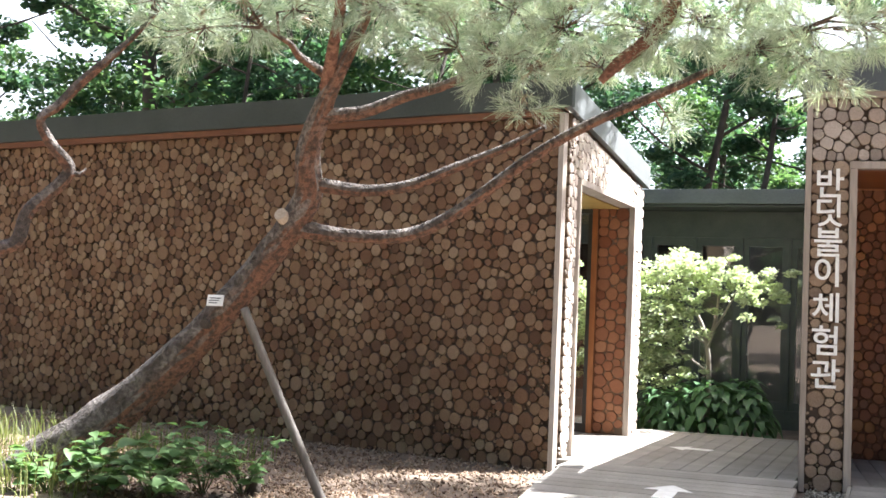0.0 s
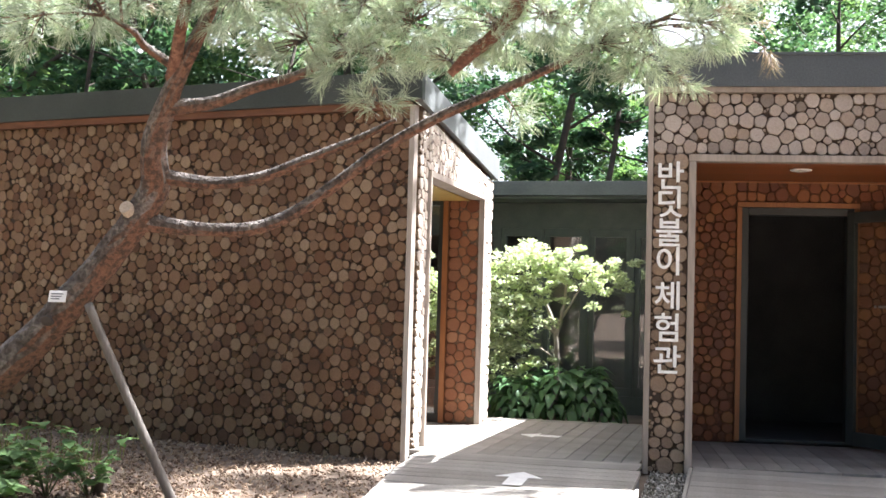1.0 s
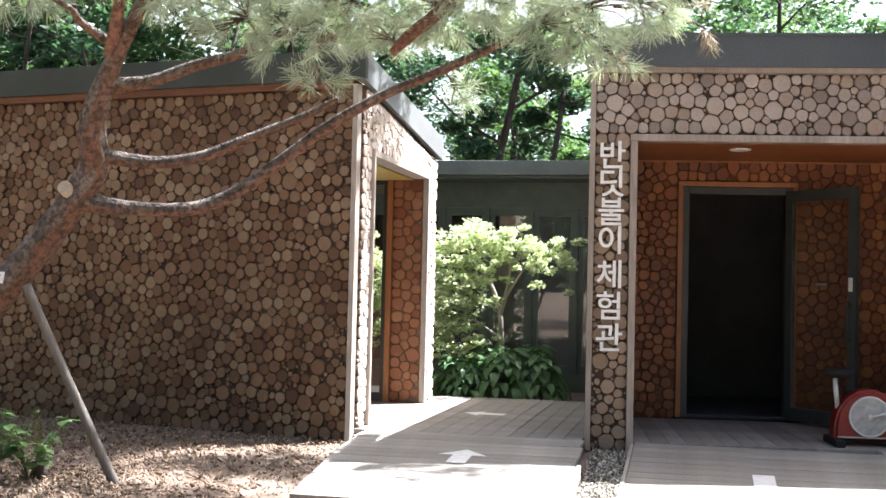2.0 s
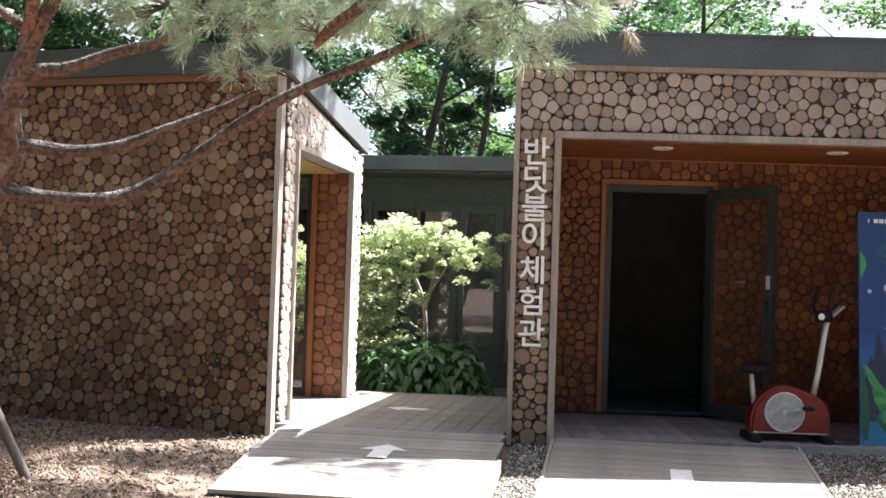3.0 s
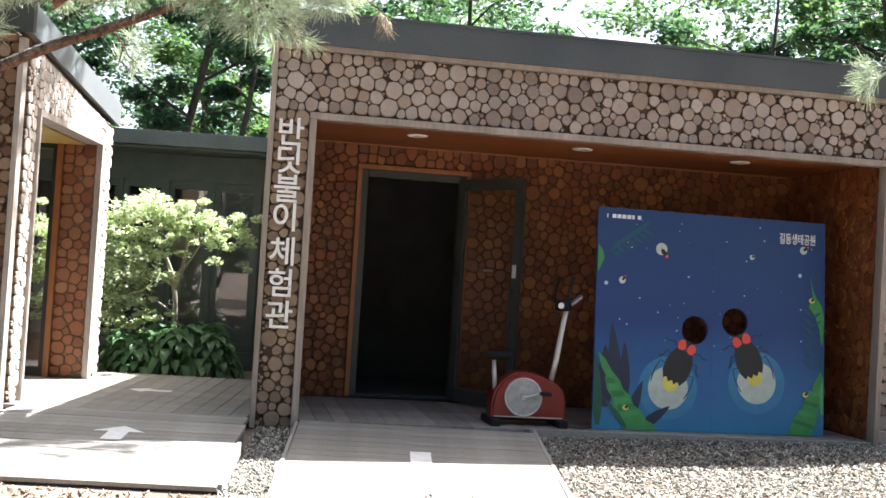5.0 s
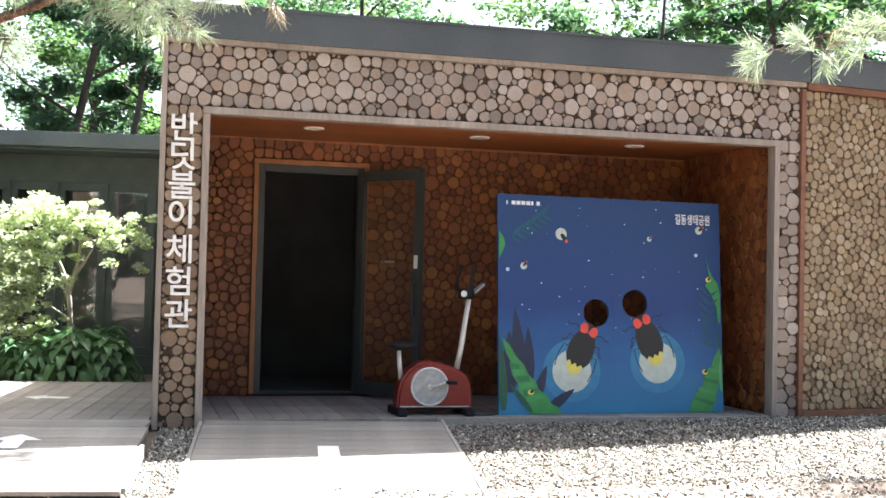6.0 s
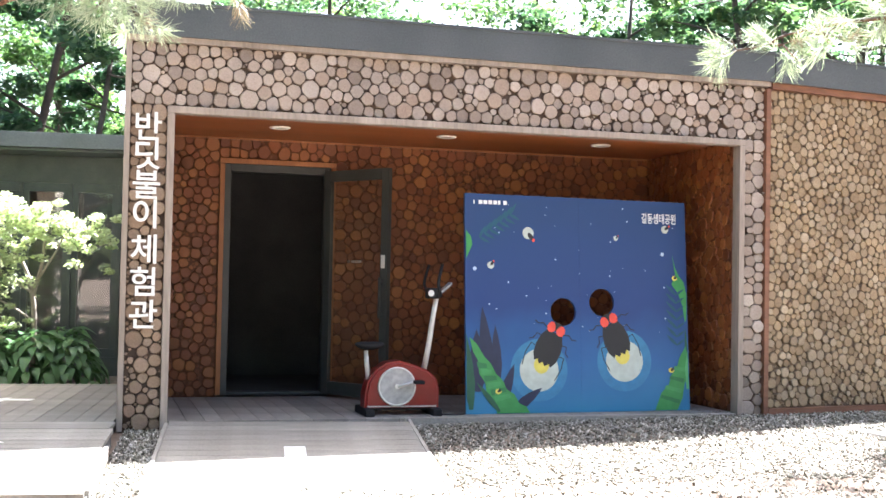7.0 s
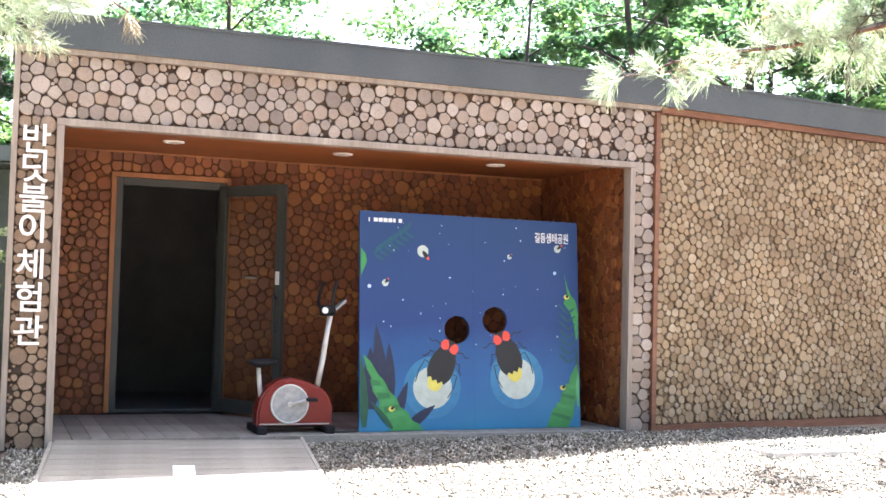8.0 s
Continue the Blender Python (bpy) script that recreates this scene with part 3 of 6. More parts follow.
def build_roof():
    roof = empty("roof_porch", (2, 2, 2.9))
    roof.matrix_world = Matrix.Translation((0, 0, 0))
    up = Vector((0, 0, 1))
    x0, x1, y0 = COL_L - 0.02, TRIM_R + 0.02, -0.10
    end = 7.6
    turn = Vector((TRIM_R, 0, 0)) + WING_OUT * 0.10
    wing_end = turn + WING_WAY * end
    part("fascia", prism([(x0, y0, EAVES), (x1, y0, EAVES), (x1, y0, ROOF_EDGE), (x0, y0, ROOF_EDGE)], (0, 0.06, 0)), M_FASCIA, roof)
    part("fascia", prism([(x0, y0 + 0.061, EAVES), (x0, 0.8, EAVES), (x0, 0.8, ROOF_EDGE), (x0, y0 + 0.061, ROOF_EDGE)], (0.05, 0, 0)), M_FASCIA, roof)
    a, b = turn + WING_WAY * 0.02, wing_end
    part("fascia", prism([a + up * EAVES, b + up * EAVES, b + up * ROOF_EDGE, a + up * ROOF_EDGE], -WING_OUT * 0.06), M_FASCIA, roof)
    part("flashing", prism([(x0 - 0.01, y0 - 0.012, ROOF_EDGE), (x1, y0 - 0.012, ROOF_EDGE), (x1, y0 - 0.012, ROOF_EDGE + 0.02), (x0 - 0.01, y0 - 0.012, ROOF_EDGE + 0.02)], (0, 0.09, 0)), M_FASCIA, roof)
    part("flashing", prism([a + WING_OUT * 0.012 + up * ROOF_EDGE, b + WING_OUT * 0.012 + up * ROOF_EDGE, b + WING_OUT * 0.012 + up * (ROOF_EDGE + 0.02), a + WING_OUT * 0.012 + up * (ROOF_EDGE + 0.02)], -WING_OUT * 0.09), M_FASCIA, roof)
    part("eaves_board", prism([(x0, -0.075, EAVES - 0.04), (TRIM_R, -0.075, EAVES - 0.04), (TRIM_R, -0.075, EAVES), (x0, -0.075, EAVES)], (0, 0.08, 0)), M_TRIM, roof, "pale wooden eaves board")
    part("roof_deck", prism([(x0 + 0.06, y0 + 0.07, 2.9), (x1, y0 + 0.07, 2.9), (12.0, 1.05, 2.9), (11.5, 5.0, 2.9), (0.6, 6.2, 2.9)], (0, 0, 0.12)), M_ROOF, roof)
    tagged(roof, "flat roof with a dark grey metal fascia", "roof", kind="structure")


in_porch(build_roof)

# ---- left wing ----
L_CORNER = Vector((-2.14, -0.20, 0))
L_TURN = radians(10)
L_WAY = Vector((-math.cos(L_TURN), math.sin(L_TURN), 0))
L_OUT = Vector((-math.sin(L_TURN), -math.cos(L_TURN), 0))
L_TOP = 2.79


def build_left_wing():
    up, length = Vector((0, 0, 1)), 9.0
    a, b = L_CORNER, L_CORNER + L_WAY * length
    wall = tagged(part("wall_left", prism([a + L_WAY * 0.044 - up * 0.25, b - up * 0.25, b + up * (L_TOP + 0.02), a + L_WAY * 0.044 + up * (L_TOP + 0.02)], -L_OUT * 0.2), M_BACKING), "long wall clad in brown sawn log ends", "wall", kind="structure")
    clad(wall, [(0.05, -0.10, 7.2, L_TOP - 0.06)], L_CORNER, L_WAY, L_OUT, M_LOG_LEFT, 0.046, 0.2, 21, (1.0, 1.4))
    c = L_CORNER + L_OUT * 0.06
    part("corner_board", prism([c - up * 0.09, c + L_WAY * 0.045 - up * 0.09, c + L_WAY * 0.045 - L_OUT * 0.07 - up * 0.09, c - L_OUT * 0.07 - up * 0.09], up * (L_TOP + 0.06)), M_TRIM_SUNLIT, wall, "grey weathered corner board")
    h = L_OUT * 0.075
    part("head_board", prism([a + h + L_WAY * 0.05 + up * (L_TOP - 0.055), b + h + up * (L_TOP - 0.055), b + h + up * L_TOP, a + h + L_WAY * 0.05 + up * L_TOP], -L_OUT * 0.074), M_TRIM_RED, wall, "red-brown stained board")
    # side wall along the passage, with its opening
    x = L_CORNER.x
    y0, y1, o0, o1, top = -0.19, 2.55, 0.10, 2.06, 2.215
    fall = -0.31 / (y1 - y0)      # the side eaves drop towards the back
    # Backing and log ends are both paler here to carry the sunlight.
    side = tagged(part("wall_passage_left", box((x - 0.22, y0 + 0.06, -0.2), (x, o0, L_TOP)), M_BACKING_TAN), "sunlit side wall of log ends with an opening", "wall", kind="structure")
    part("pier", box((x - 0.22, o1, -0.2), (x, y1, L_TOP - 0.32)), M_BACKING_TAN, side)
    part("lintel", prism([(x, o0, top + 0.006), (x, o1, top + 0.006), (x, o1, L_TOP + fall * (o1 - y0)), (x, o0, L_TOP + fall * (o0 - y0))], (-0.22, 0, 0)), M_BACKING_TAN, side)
    clad(side, [(y0 + 0.02, 0.0, o0 - 0.03, L_TOP - 0.05), (o1 + 0.03, 0.0, y1 - 0.01, L_TOP - 0.05 + fall * (o1 - y0), fall), (o0 - 0.03, top + 0.06, o1 + 0.03, L_TOP - 0.05 + fall * (o0 - y0), fall)], (x, 0, 0), (0, 1, 0), (1, 0, 0), M_LOG_SUNLIT, 0.046, 0.2, 23, (0, 1.5), low=0.026, high=0.030)
    inner = tagged(part("wall_pier_inner", box((x - 0.30, o0 + 0.0005, -0.1), (x - 0.102, o0 + 0.02, top)), M_BACKING), "narrow log-clad inner face of the pier", "wall", kind="structure")
    clad(inner, [(0.01, 0.02, 0.19, top - 0.02)], (x - 0.30, o0 + 0.02, 0), (1, 0, 0), (0, 1, 0), M_LOG_PORTAL, 0.05, 0.2, 26, (0, 1), high=0.025)
    for name, p, q in (("jamb_board", (x - 0.1, o0 - 0.04, 0), (x + 0.055, o0, top)), ("jamb_board", (x - 0.001, o1 - 0.015, 0), (x + 0.055, o1 + 0.025, top)), ("head_board", (x - 0.1, o0 - 0.04, top), (x + 0.058, o1 + 0.04, top + 0.05))):
        part(name, box(p, q, 0.003), M_TRIM_SUNLIT, side)
    # the recess behind it
    far = tagged(part("wall_recess", box((x - 0.37, o1, -0.1), (x - 0.2205, o1 + 0.2, 2.4)), M_BACKING_PORCH), "recess wall of stained log ends", "wall", kind="structure")
    clad(far, [(-0.30, 0.02, -0.005, top)], (x, o1, 0), (1, 0, 0), (0, -1, 0), M_LOG_RECESS, 0.05, 0.2, 25, (0, 1), high=0.025)
    part("jamb_board", box((x - 0.365, o1 - 0.03, 0), (x - 0.31, o1 + 0.029, top), 0.003), M_ORANGE, far, "orange stained board")
    tagged(part("ceiling_recess", add_box(box((x - 2.2, o0 + 0.31, top - 0.012), (x - 0.102, o1 - 0.002, top - 0.003)), (x - 0.30, o0 + 0.022, top - 0.012), (x - 0.102, o0 + 0.3095, top - 0.003)), M_BOUNCE_YELLOW), "boarded recess ceiling, bounced sun in its yellow colour", "ceiling", kind="structure")
    tagged(part("wall_recess_back", box((x - 2.3, o0 + 0.31, -0.1), (x - 2.2, o1 + 0.3, 2.4)), M_WALL), "plain inner wall", "wall", kind="structure")
    tagged(part("wall_recess_near", add_box(box((x - 2.2, o0 + 0.31, -0.1), (x - 0.34, o0 + 0.39, 2.4)), (x - 0.3395, o0 + 0.001, -0.1), (x - 0.3005, o0 + 0.39, 2.4)), M_BACKING_PORCH), "plain inner wall", "wall", kind="structure")
    win = tagged(empty("window_1", (0, 0, 0)), "tall fixed glass pane in a dark frame", "window", kind="structure")
    wx0, wx1, wy = x - 1.6, x - 0.37, o1 + 0.06
    part("pane", box((wx0 + 0.05, wy, 0.09), (wx1 - 0.05, wy + 0.01, top - 0.06)), M_GLASS, win).visible_shadow = False
    for p, q in (((wx0, wy - 0.03, 0), (wx1, wy + 0.05, 0.085)), ((wx0, wy - 0.03, top - 0.055), (wx1, wy + 0.05, top)), ((wx1 - 0.05, wy - 0.03, 0.0855), (wx1, wy + 0.05, top - 0.0555)), ((wx0, wy - 0.03, 0.0855), (wx0 + 0.05, wy + 0.05, top - 0.0555))):
        part("window_frame", box(p, q, 0.003), M_FRAME, win)
    tagged(part("wall_recess_end", box((x - 2.2, o1 + 0.03, -0.1), (wx0 - 0.001, o1 + 0.15, 2.4)), M_BACKING_PORCH), "plain inner wall", "wall", kind="structure")
    # roof
    roof = tagged(empty("roof_left"), "flat roof with a dark metal fascia", "roof", kind="structure")
    rise = 0.235
    f = L_OUT * 0.13
    g = a + f - L_WAY * 0.095
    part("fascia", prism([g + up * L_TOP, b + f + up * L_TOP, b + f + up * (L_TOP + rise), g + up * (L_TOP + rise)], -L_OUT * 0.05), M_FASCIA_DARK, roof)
    part("fascia", prism([(x + 0.06, y0 - 0.13, L_TOP), (x + 0.06, y1 + 0.10, L_TOP - 0.32), (x + 0.06, y1 + 0.10, L_TOP + rise - 0.335), (x + 0.06, y0 - 0.13, L_TOP + rise)], (-0.05, 0, 0)), M_FASCIA_SUNLIT, roof, "grey metal fascia in a pale sunlit tone")
    part("soffit", prism([(x + 0.05, y0 - 0.1, L_TOP + 0.004), (x + 0.05, y1 + 0.1, L_TOP - 0.316), (x - 0.02, y1 + 0.1, L_TOP - 0.316), (x - 0.02, y0 - 0.1, L_TOP + 0.004)], (0, 0, 0.02)), M_TRIM_RED, roof)
    back = Vector((0, 5, 0))
    part("roof_deck", prism([a + up * (L_TOP + 0.03) + L_OUT * 0.07, Vector((x + 0.004, y1 + 0.05, L_TOP - 0.28)), Vector((x - 2.7, y1 + 0.05, L_TOP - 0.28)), Vector((x - 3.6, 6, L_TOP - 0.28)), b + back + up * (L_TOP - 0.28), b + up * (L_TOP + 0.03) + L_OUT * 0.07], (0, 0, 0.1)), M_ROOF, roof)
    tagged(part("wall_back_left", box((-11.5, 5.6, -0.2), (-5.2, 5.8, L_TOP - 0.29)), M_WALL), "plain rear wall", "wall", kind="structure")


build_left_wing()

# ---- passage, decks and ramps ----
def planks(name, label, runs):
    """A deck of single planks: runs of (x0, x1, y0, y1, z0, z1, along) where z0 is at y0 and z1 at y1; along is 'x' or 'y'."""
    deck = tagged(empty(name), label, "deck", kind="structure")
    rnd = random.Random(4)
    cache = {}
    for x0, x1, y0, y1, z0, z1, along, width in runs:
        slope = math.atan2(z1 - z0, y1 - y0)
        count = max(1, round(((y1 - y0) if along == "x" else (x1 - x0)) / width))
        for k in range(count):
            lift = rnd.uniform(-0.001, 0.001)
            if along == "x":
                long, step = x1 - x0, (y1 - y0) / count
                cx, cy = (x0 + x1) / 2, y0 + step * (k + 0.5)
                size = (long, step - 0.004, 0.03)
            else:
                step = (x1 - x0) / count
                cx, cy = x0 + step * (k + 0.5), (y0 + y1) / 2
                size = (step - 0.004, y1 - y0, 0.03)
            key = tuple(round(s, 3) for s in size)
            if key not in cache:
                bm = box((-size[0] / 2, -size[1] / 2, -0.03), (size[0] / 2, size[1] / 2, 0.0), 0.003)
                cache[key] = bpy.data.meshes.new("plank")
                bm.to_mesh(cache[key])
                bm.free()
                cache[key].materials.append(M_DECK)
            ob = new("plank", cache[key])
            ob.parent = deck
            z = z0 + (z1 - z0) * (cy - y0) / (y1 - y0)
            ob.matrix_world = Matrix.Translation((cx, cy, z + lift)) @ Matrix.Rotation(slope, 4, "X")
    return deck


passage = planks("deck_passage", "grey weathered boardwalk through the passage", [(-2.17, -0.32, -0.18, 2.95, 0.0, 0.0, "y", 0.14), (-3.9, -2.175, 0.5, 2.05, 0.0, 0.0, "y", 0.14), (-2.435, -2.175, 0.128, 0.495, 0.0, 0.0, "y", 0.14), (-2.03, -0.30, -0.60, -0.185, 0.0, 0.0, "x", 0.14)])
part("joists", add_box(box((-2.02, -0.59, -0.2), (-0.33, 2.94, -0.035)), (-3.9, 0.51, -0.2), (-2.0205, 2.03, -0.035)), M_DARK, passage)
ramp_left = planks("ramp_passage", "grey plank ramp up to the passage", [(-2.0, -0.27, -1.25, -0.605, -0.045, 0.0, "x", 0.13), (-1.98, -0.25, -2.13, -1.255, -0.185, -0.045, "x", 0.145)])
part("bearer", prism([(-1.96, -2.10, -0.222), (-1.96, -1.25, -0.085), (-1.96, -0.62, -0.04), (-1.96, -0.62, -0.24), (-1.96, -2.10, -0.24)], (1.68, 0, 0)), M_DARK, ramp_left)
def build_porch_deck():
    porch = planks("deck_porch", "grey weathered porch floor boards", [(0.06, OPEN_R - 0.01, -0.02, PORCH_BACK - 0.01, PORCH_FLOOR, PORCH_FLOOR, "y", 0.14)])
    part("edge_board", box((1.9, -0.055, -0.15), (OPEN_R - 0.06, -0.021, PORCH_FLOOR + 0.004), 0.003), M_DECK, porch)
    part("joists", box((0.07, -0.01, -0.17), (OPEN_R - 0.02, PORCH_BACK - 0.02, PORCH_FLOOR - 0.035)), M_DARK, porch)


in_porch(build_porch_deck)
ramp_porch = planks("ramp_porch", "grey plank ramp up to the porch", [(0.07, 1.90, -2.1, 0.0, -0.235, PORCH_FLOOR, "x", 0.145)])
part("bearer", prism([(0.09, -2.08, -0.27), (0.09, -0.02, -0.06), (0.09, -0.02, -0.27)], (1.78, 0, 0)), M_DARK, ramp_porch)
part("edge_board", prism([(0.043, -2.1, -0.28), (0.043, -0.1, -0.09), (0.043, -0.1, -0.018), (0.043, -2.1, -0.223)], (0.025, 0, 0)), M_DECK, ramp_porch)
part("edge_board", prism([(1.902, -2.1, -0.28), (1.902, 0.1, -0.09), (1.902, 0.1, -0.012), (1.902, -2.1, -0.223)], (0.025, 0, 0)), M_DECK, ramp_porch)
part("edge_board", prism([(-0.248, -2.1, -0.26), (-0.248, -1.255, -0.12), (-0.248, -1.255, -0.036), (-0.248, -2.1, -0.172)], (0.025, 0, 0)), M_DECK, ramp_left)


def arrow(name, at, turn, tilt, length, wide, label):
    """A flat painted arrow with a shaft and a head, pointing along its own y."""
    bm = bmesh.new()
    pts = [(-wide * 0.2, -length / 2), (wide * 0.2, -length / 2), (wide * 0.2, length * 0.08), (wide / 2, length * 0.08), (0, length / 2), (-wide / 2, length * 0.08), (-wide * 0.2, length * 0.08)]
    low = [bm.verts.new((x, y, 0)) for x, y in pts]
    f = bm.faces.new(low)
    up = bmesh.ops.extrude_face_region(bm, geom=[f])
    bmesh.ops.translate(bm, vec=(0, 0, 0.001), verts=[v for v in up["geom"] if isinstance(v, bmesh.types.BMVert)])
    bmesh.ops.recalc_face_normals(bm, faces=bm.faces)
    ob = part(name, bm, M_WHITE)
    ob.matrix_world = Matrix.Translation(at) @ Euler((tilt, 0, turn)).to_matrix().to_4x4()
    return tagged(ob, label, "arrow")


arrow("floor_arrow", (-1.355, 1.36, 0.0025), radians(86), 0, 0.38, 0.36, "white painted arrow on the boardwalk, pointing sideways")
arrow("floor_arrow", (-1.07, -1.13, -0.0335), 0, 0.070, 0.44, 0.34, "white painted arrow on the ramp, pointing inside")
arrow("floor_arrow", (0.99, -1.21, -0.1415), math.pi, -0.102, 0.80, 0.37, "white painted arrow on the porch ramp, pointing outside")


# ---- glazed link at the back of the passage ----
def build_link():
    x0, x1, y = -4.9, -0.31, 5.2
    wall = tagged(empty("wall_link"), "glazed wall in dark green-grey frames", "wall", kind="structure")
    part("head_panel", box((x0, y - 0.02, 2.16), (x1, y + 0.08, 2.48)), M_FRAME_LINK, wall)
    part("sill_panel", box((x0, y - 0.03, -0.1), (x1, y + 0.08, 0.12)), M_FRAME_LINK, wall)
    bays = [-4.9, -4.3, -3.7, -3.15, -2.6, -2.05, -1.49, -0.93, -0.37]
    for k, (a, b) in enumerate(zip(bays, bays[1:])):
        w = tagged(empty("window_link"), "tall glass door leaf in a dark frame", "window", kind="structure")
        part("pane", box((a + 0.085, y + 0.02, 0.22), (b - 0.085, y + 0.03, 2.06)), M_GLASS, w).visible_shadow = False
        for p, q in (((a + 0.02, y - 0.01, 0.121), (b - 0.02, y + 0.06, 0.22)), ((a + 0.02, y - 0.01, 2.06), (b - 0.02, y + 0.06, 2.159)), ((a + 0.02, y - 0.012, 0.2205), (a + 0.085, y + 0.06, 2.0595)), ((b - 0.085, y - 0.012, 0.2205), (b - 0.02, y + 0.06, 2.0595))):
            part("window_frame", box(p, q, 0.003), M_FRAME_LINK, w)
    for a in bays:
        part("mullion", box((a - 0.02, y - 0.04, 0.121), (a + 0.0199, y + 0.075, 2.159), 0.003), M_FRAME_LINK, wall)
    roof = tagged(empty("roof_link"), "low flat link roof with grey metal fascia", "roof", kind="structure")
    part("fascia", box((x0, 4.62, 2.52), (x1, 4.68, 2.69), 0.004), M_FASCIA_LINK, roof)
    part("soffit", box((x0, 4.685, 2.485), (x1, 5.3, 2.515)), M_FRAME_LINK, roof)
    part("roof_deck", box((x0, 4.69, 2.57), (x1, 7.4, 2.66)), M_ROOF, roof)
    tagged(part("wall_link_back", box((x0, 7.3, -0.1), (x1, 7.4, 2.56)), M_DARK), "plain wall at the back of the link", "wall", kind="structure")
    tagged(part("floor_link", box((x0, 5.29, -0.05), (x1, 7.29, 0.02)), M_DARK), "plain link floor", "floor", kind="structure")
    tagged(part("wall_link_end", box((x0 - 0.1, 5.1, -0.1), (x0 - 0.001, 7.4, 2.56)), M_FRAME_LINK), "plain end wall", "wall", kind="structure")


build_link()


# ---- porch door ----
def build_door():
    y = PORCH_BACK
    door = tagged(empty("door_1"), "dark steel doorway, glazed leaf standing open", "door", kind="structure")
    L, R, T = DOOR_L, DOOR_R, DOOR_T
    for p, q in (((L, y - 0.05, 0), (L + 0.045, y + 0.12, T - 0.046)), ((R - 0.045, y - 0.05, 0), (R, y + 0.12, T - 0.046)), ((L, y - 0.052, T - 0.045), (R, y + 0.12, T))):
        part("casing", box(p, q, 0.004), M_ORANGE, door, "orange stained wooden casing")
    a, b, t = L + 0.0455, R - 0.0455, T - 0.0455
    for p, q in (((a, y - 0.03, 0), (a + 0.06, y + 0.1, t)), ((b - 0.06, y - 0.03, 0), (b, y + 0.1, t)), ((a + 0.0605, y - 0.03, t - 0.07), (b - 0.0605, y + 0.1, t))):
        part("door_frame", box(p, q, 0.005), M_FRAME, door, "dark green-grey metal frame")
    part("threshold", box((a + 0.0605, y - 0.03, 0.002), (b - 0.0605, y + 0.12, 0.025), 0.004), M_FRAME, door)
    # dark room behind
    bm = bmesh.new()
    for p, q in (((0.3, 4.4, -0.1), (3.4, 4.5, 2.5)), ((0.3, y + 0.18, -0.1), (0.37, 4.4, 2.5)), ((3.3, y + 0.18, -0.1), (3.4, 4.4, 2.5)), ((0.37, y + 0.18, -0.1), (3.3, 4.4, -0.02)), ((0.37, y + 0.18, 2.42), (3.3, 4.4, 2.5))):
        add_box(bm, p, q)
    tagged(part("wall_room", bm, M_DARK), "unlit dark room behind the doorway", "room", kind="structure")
    # open leaf, turned out on its right-hand hinges
    leaf = empty("leaf")
    leaf.parent = door
    w, h = 0.80, t - 0.03
    for p, q in (((0.0, -0.02, 0.02), (0.085, 0.025, h)), ((w - 0.085, -0.02, 0.02), (w, 0.025, h)), ((0.0855, -0.02, h - 0.1), (w - 0.0855, 0.025, h)), ((0.0855, -0.02, 0.02), (w - 0.0855, 0.025, 0.14))):
        part("stile", box(p, q, 0.004), M_FRAME, leaf, "dark green-grey metal frame")
    part("pane", box((0.0855, 0.0, 0.1405), (w - 0.0855, 0.008, h - 0.1005)), M_GLASS, leaf).visible_shadow = False
    for p, q in ((0.30, 0.325), (0.345, 0.40), (0.41, 0.47)):
        part("sticker", box((p, -0.004, 1.248), (q, -0.0005, 1.272)), M_TRIM, leaf, "small faded white notice")
    part("notice", box((w - 0.075, -0.024, 1.20), (w - 0.03, -0.0205, 1.32)), M_WHITE, leaf, "narrow white label")
    bm = box((w - 0.06, -0.075, 0.75), (w - 0.04, -0.055, 1.12), 0.006)
    add_box(bm, (w - 0.06, -0.06, 0.78), (w - 0.04, -0.0205, 0.80))
    add_box(bm, (w - 0.06, -0.06, 1.07), (w - 0.04, -0.0205, 1.09))
    part("handle", bm, M_FRAME, leaf)
    leaf.matrix_world = pose(b - 0.055, y - 0.06, -0.01, 0, 0, -54)


in_porch(build_door)


# ---- ceiling lamps ----
M_LAMP = paint("lamp white", (0.85, 0.83, 0.78), 0.35)


def downlight(x, y):
    lamp = tagged(empty("downlight", (x, y, OPEN_TOP)), "round white recessed downlight, unlit", "ceiling lamp", "porch downlights")
    bm = bmesh.new()
    prof = [(0.0, -0.002), (0.052, -0.002), (0.058, -0.006), (0.075, -0.010), (0.088, -0.006), (0.092, 0.003)]
    rows = []
    for r, z in prof[1:]:
        rows.append([bm.verts.new((r * math.cos(k * math.pi / 16), r * math.sin(k * math.pi / 16), z)) for k in range(32)])
    for a, b in zip(rows, rows[1:]):
        for k in range(32):
            f = bm.faces.new((a[k], b[k], b[(k + 1) % 32], a[(k + 1) % 32]))
            f.smooth = True
    part("ring", bm, M_LAMP, lamp)
    bm = bmesh.new()
    bmesh.ops.create_cone(bm, cap_ends=True, segments=32, radius1=0.053, radius2=0.053, depth=0.006)
    part("lens", bm, paint("lamp lens", (0.9, 0.88, 0.82), 0.2), lamp)
    return lamp


for x in (0.987, 2.479, 3.976):
    in_porch(downlight, x, 0.90)


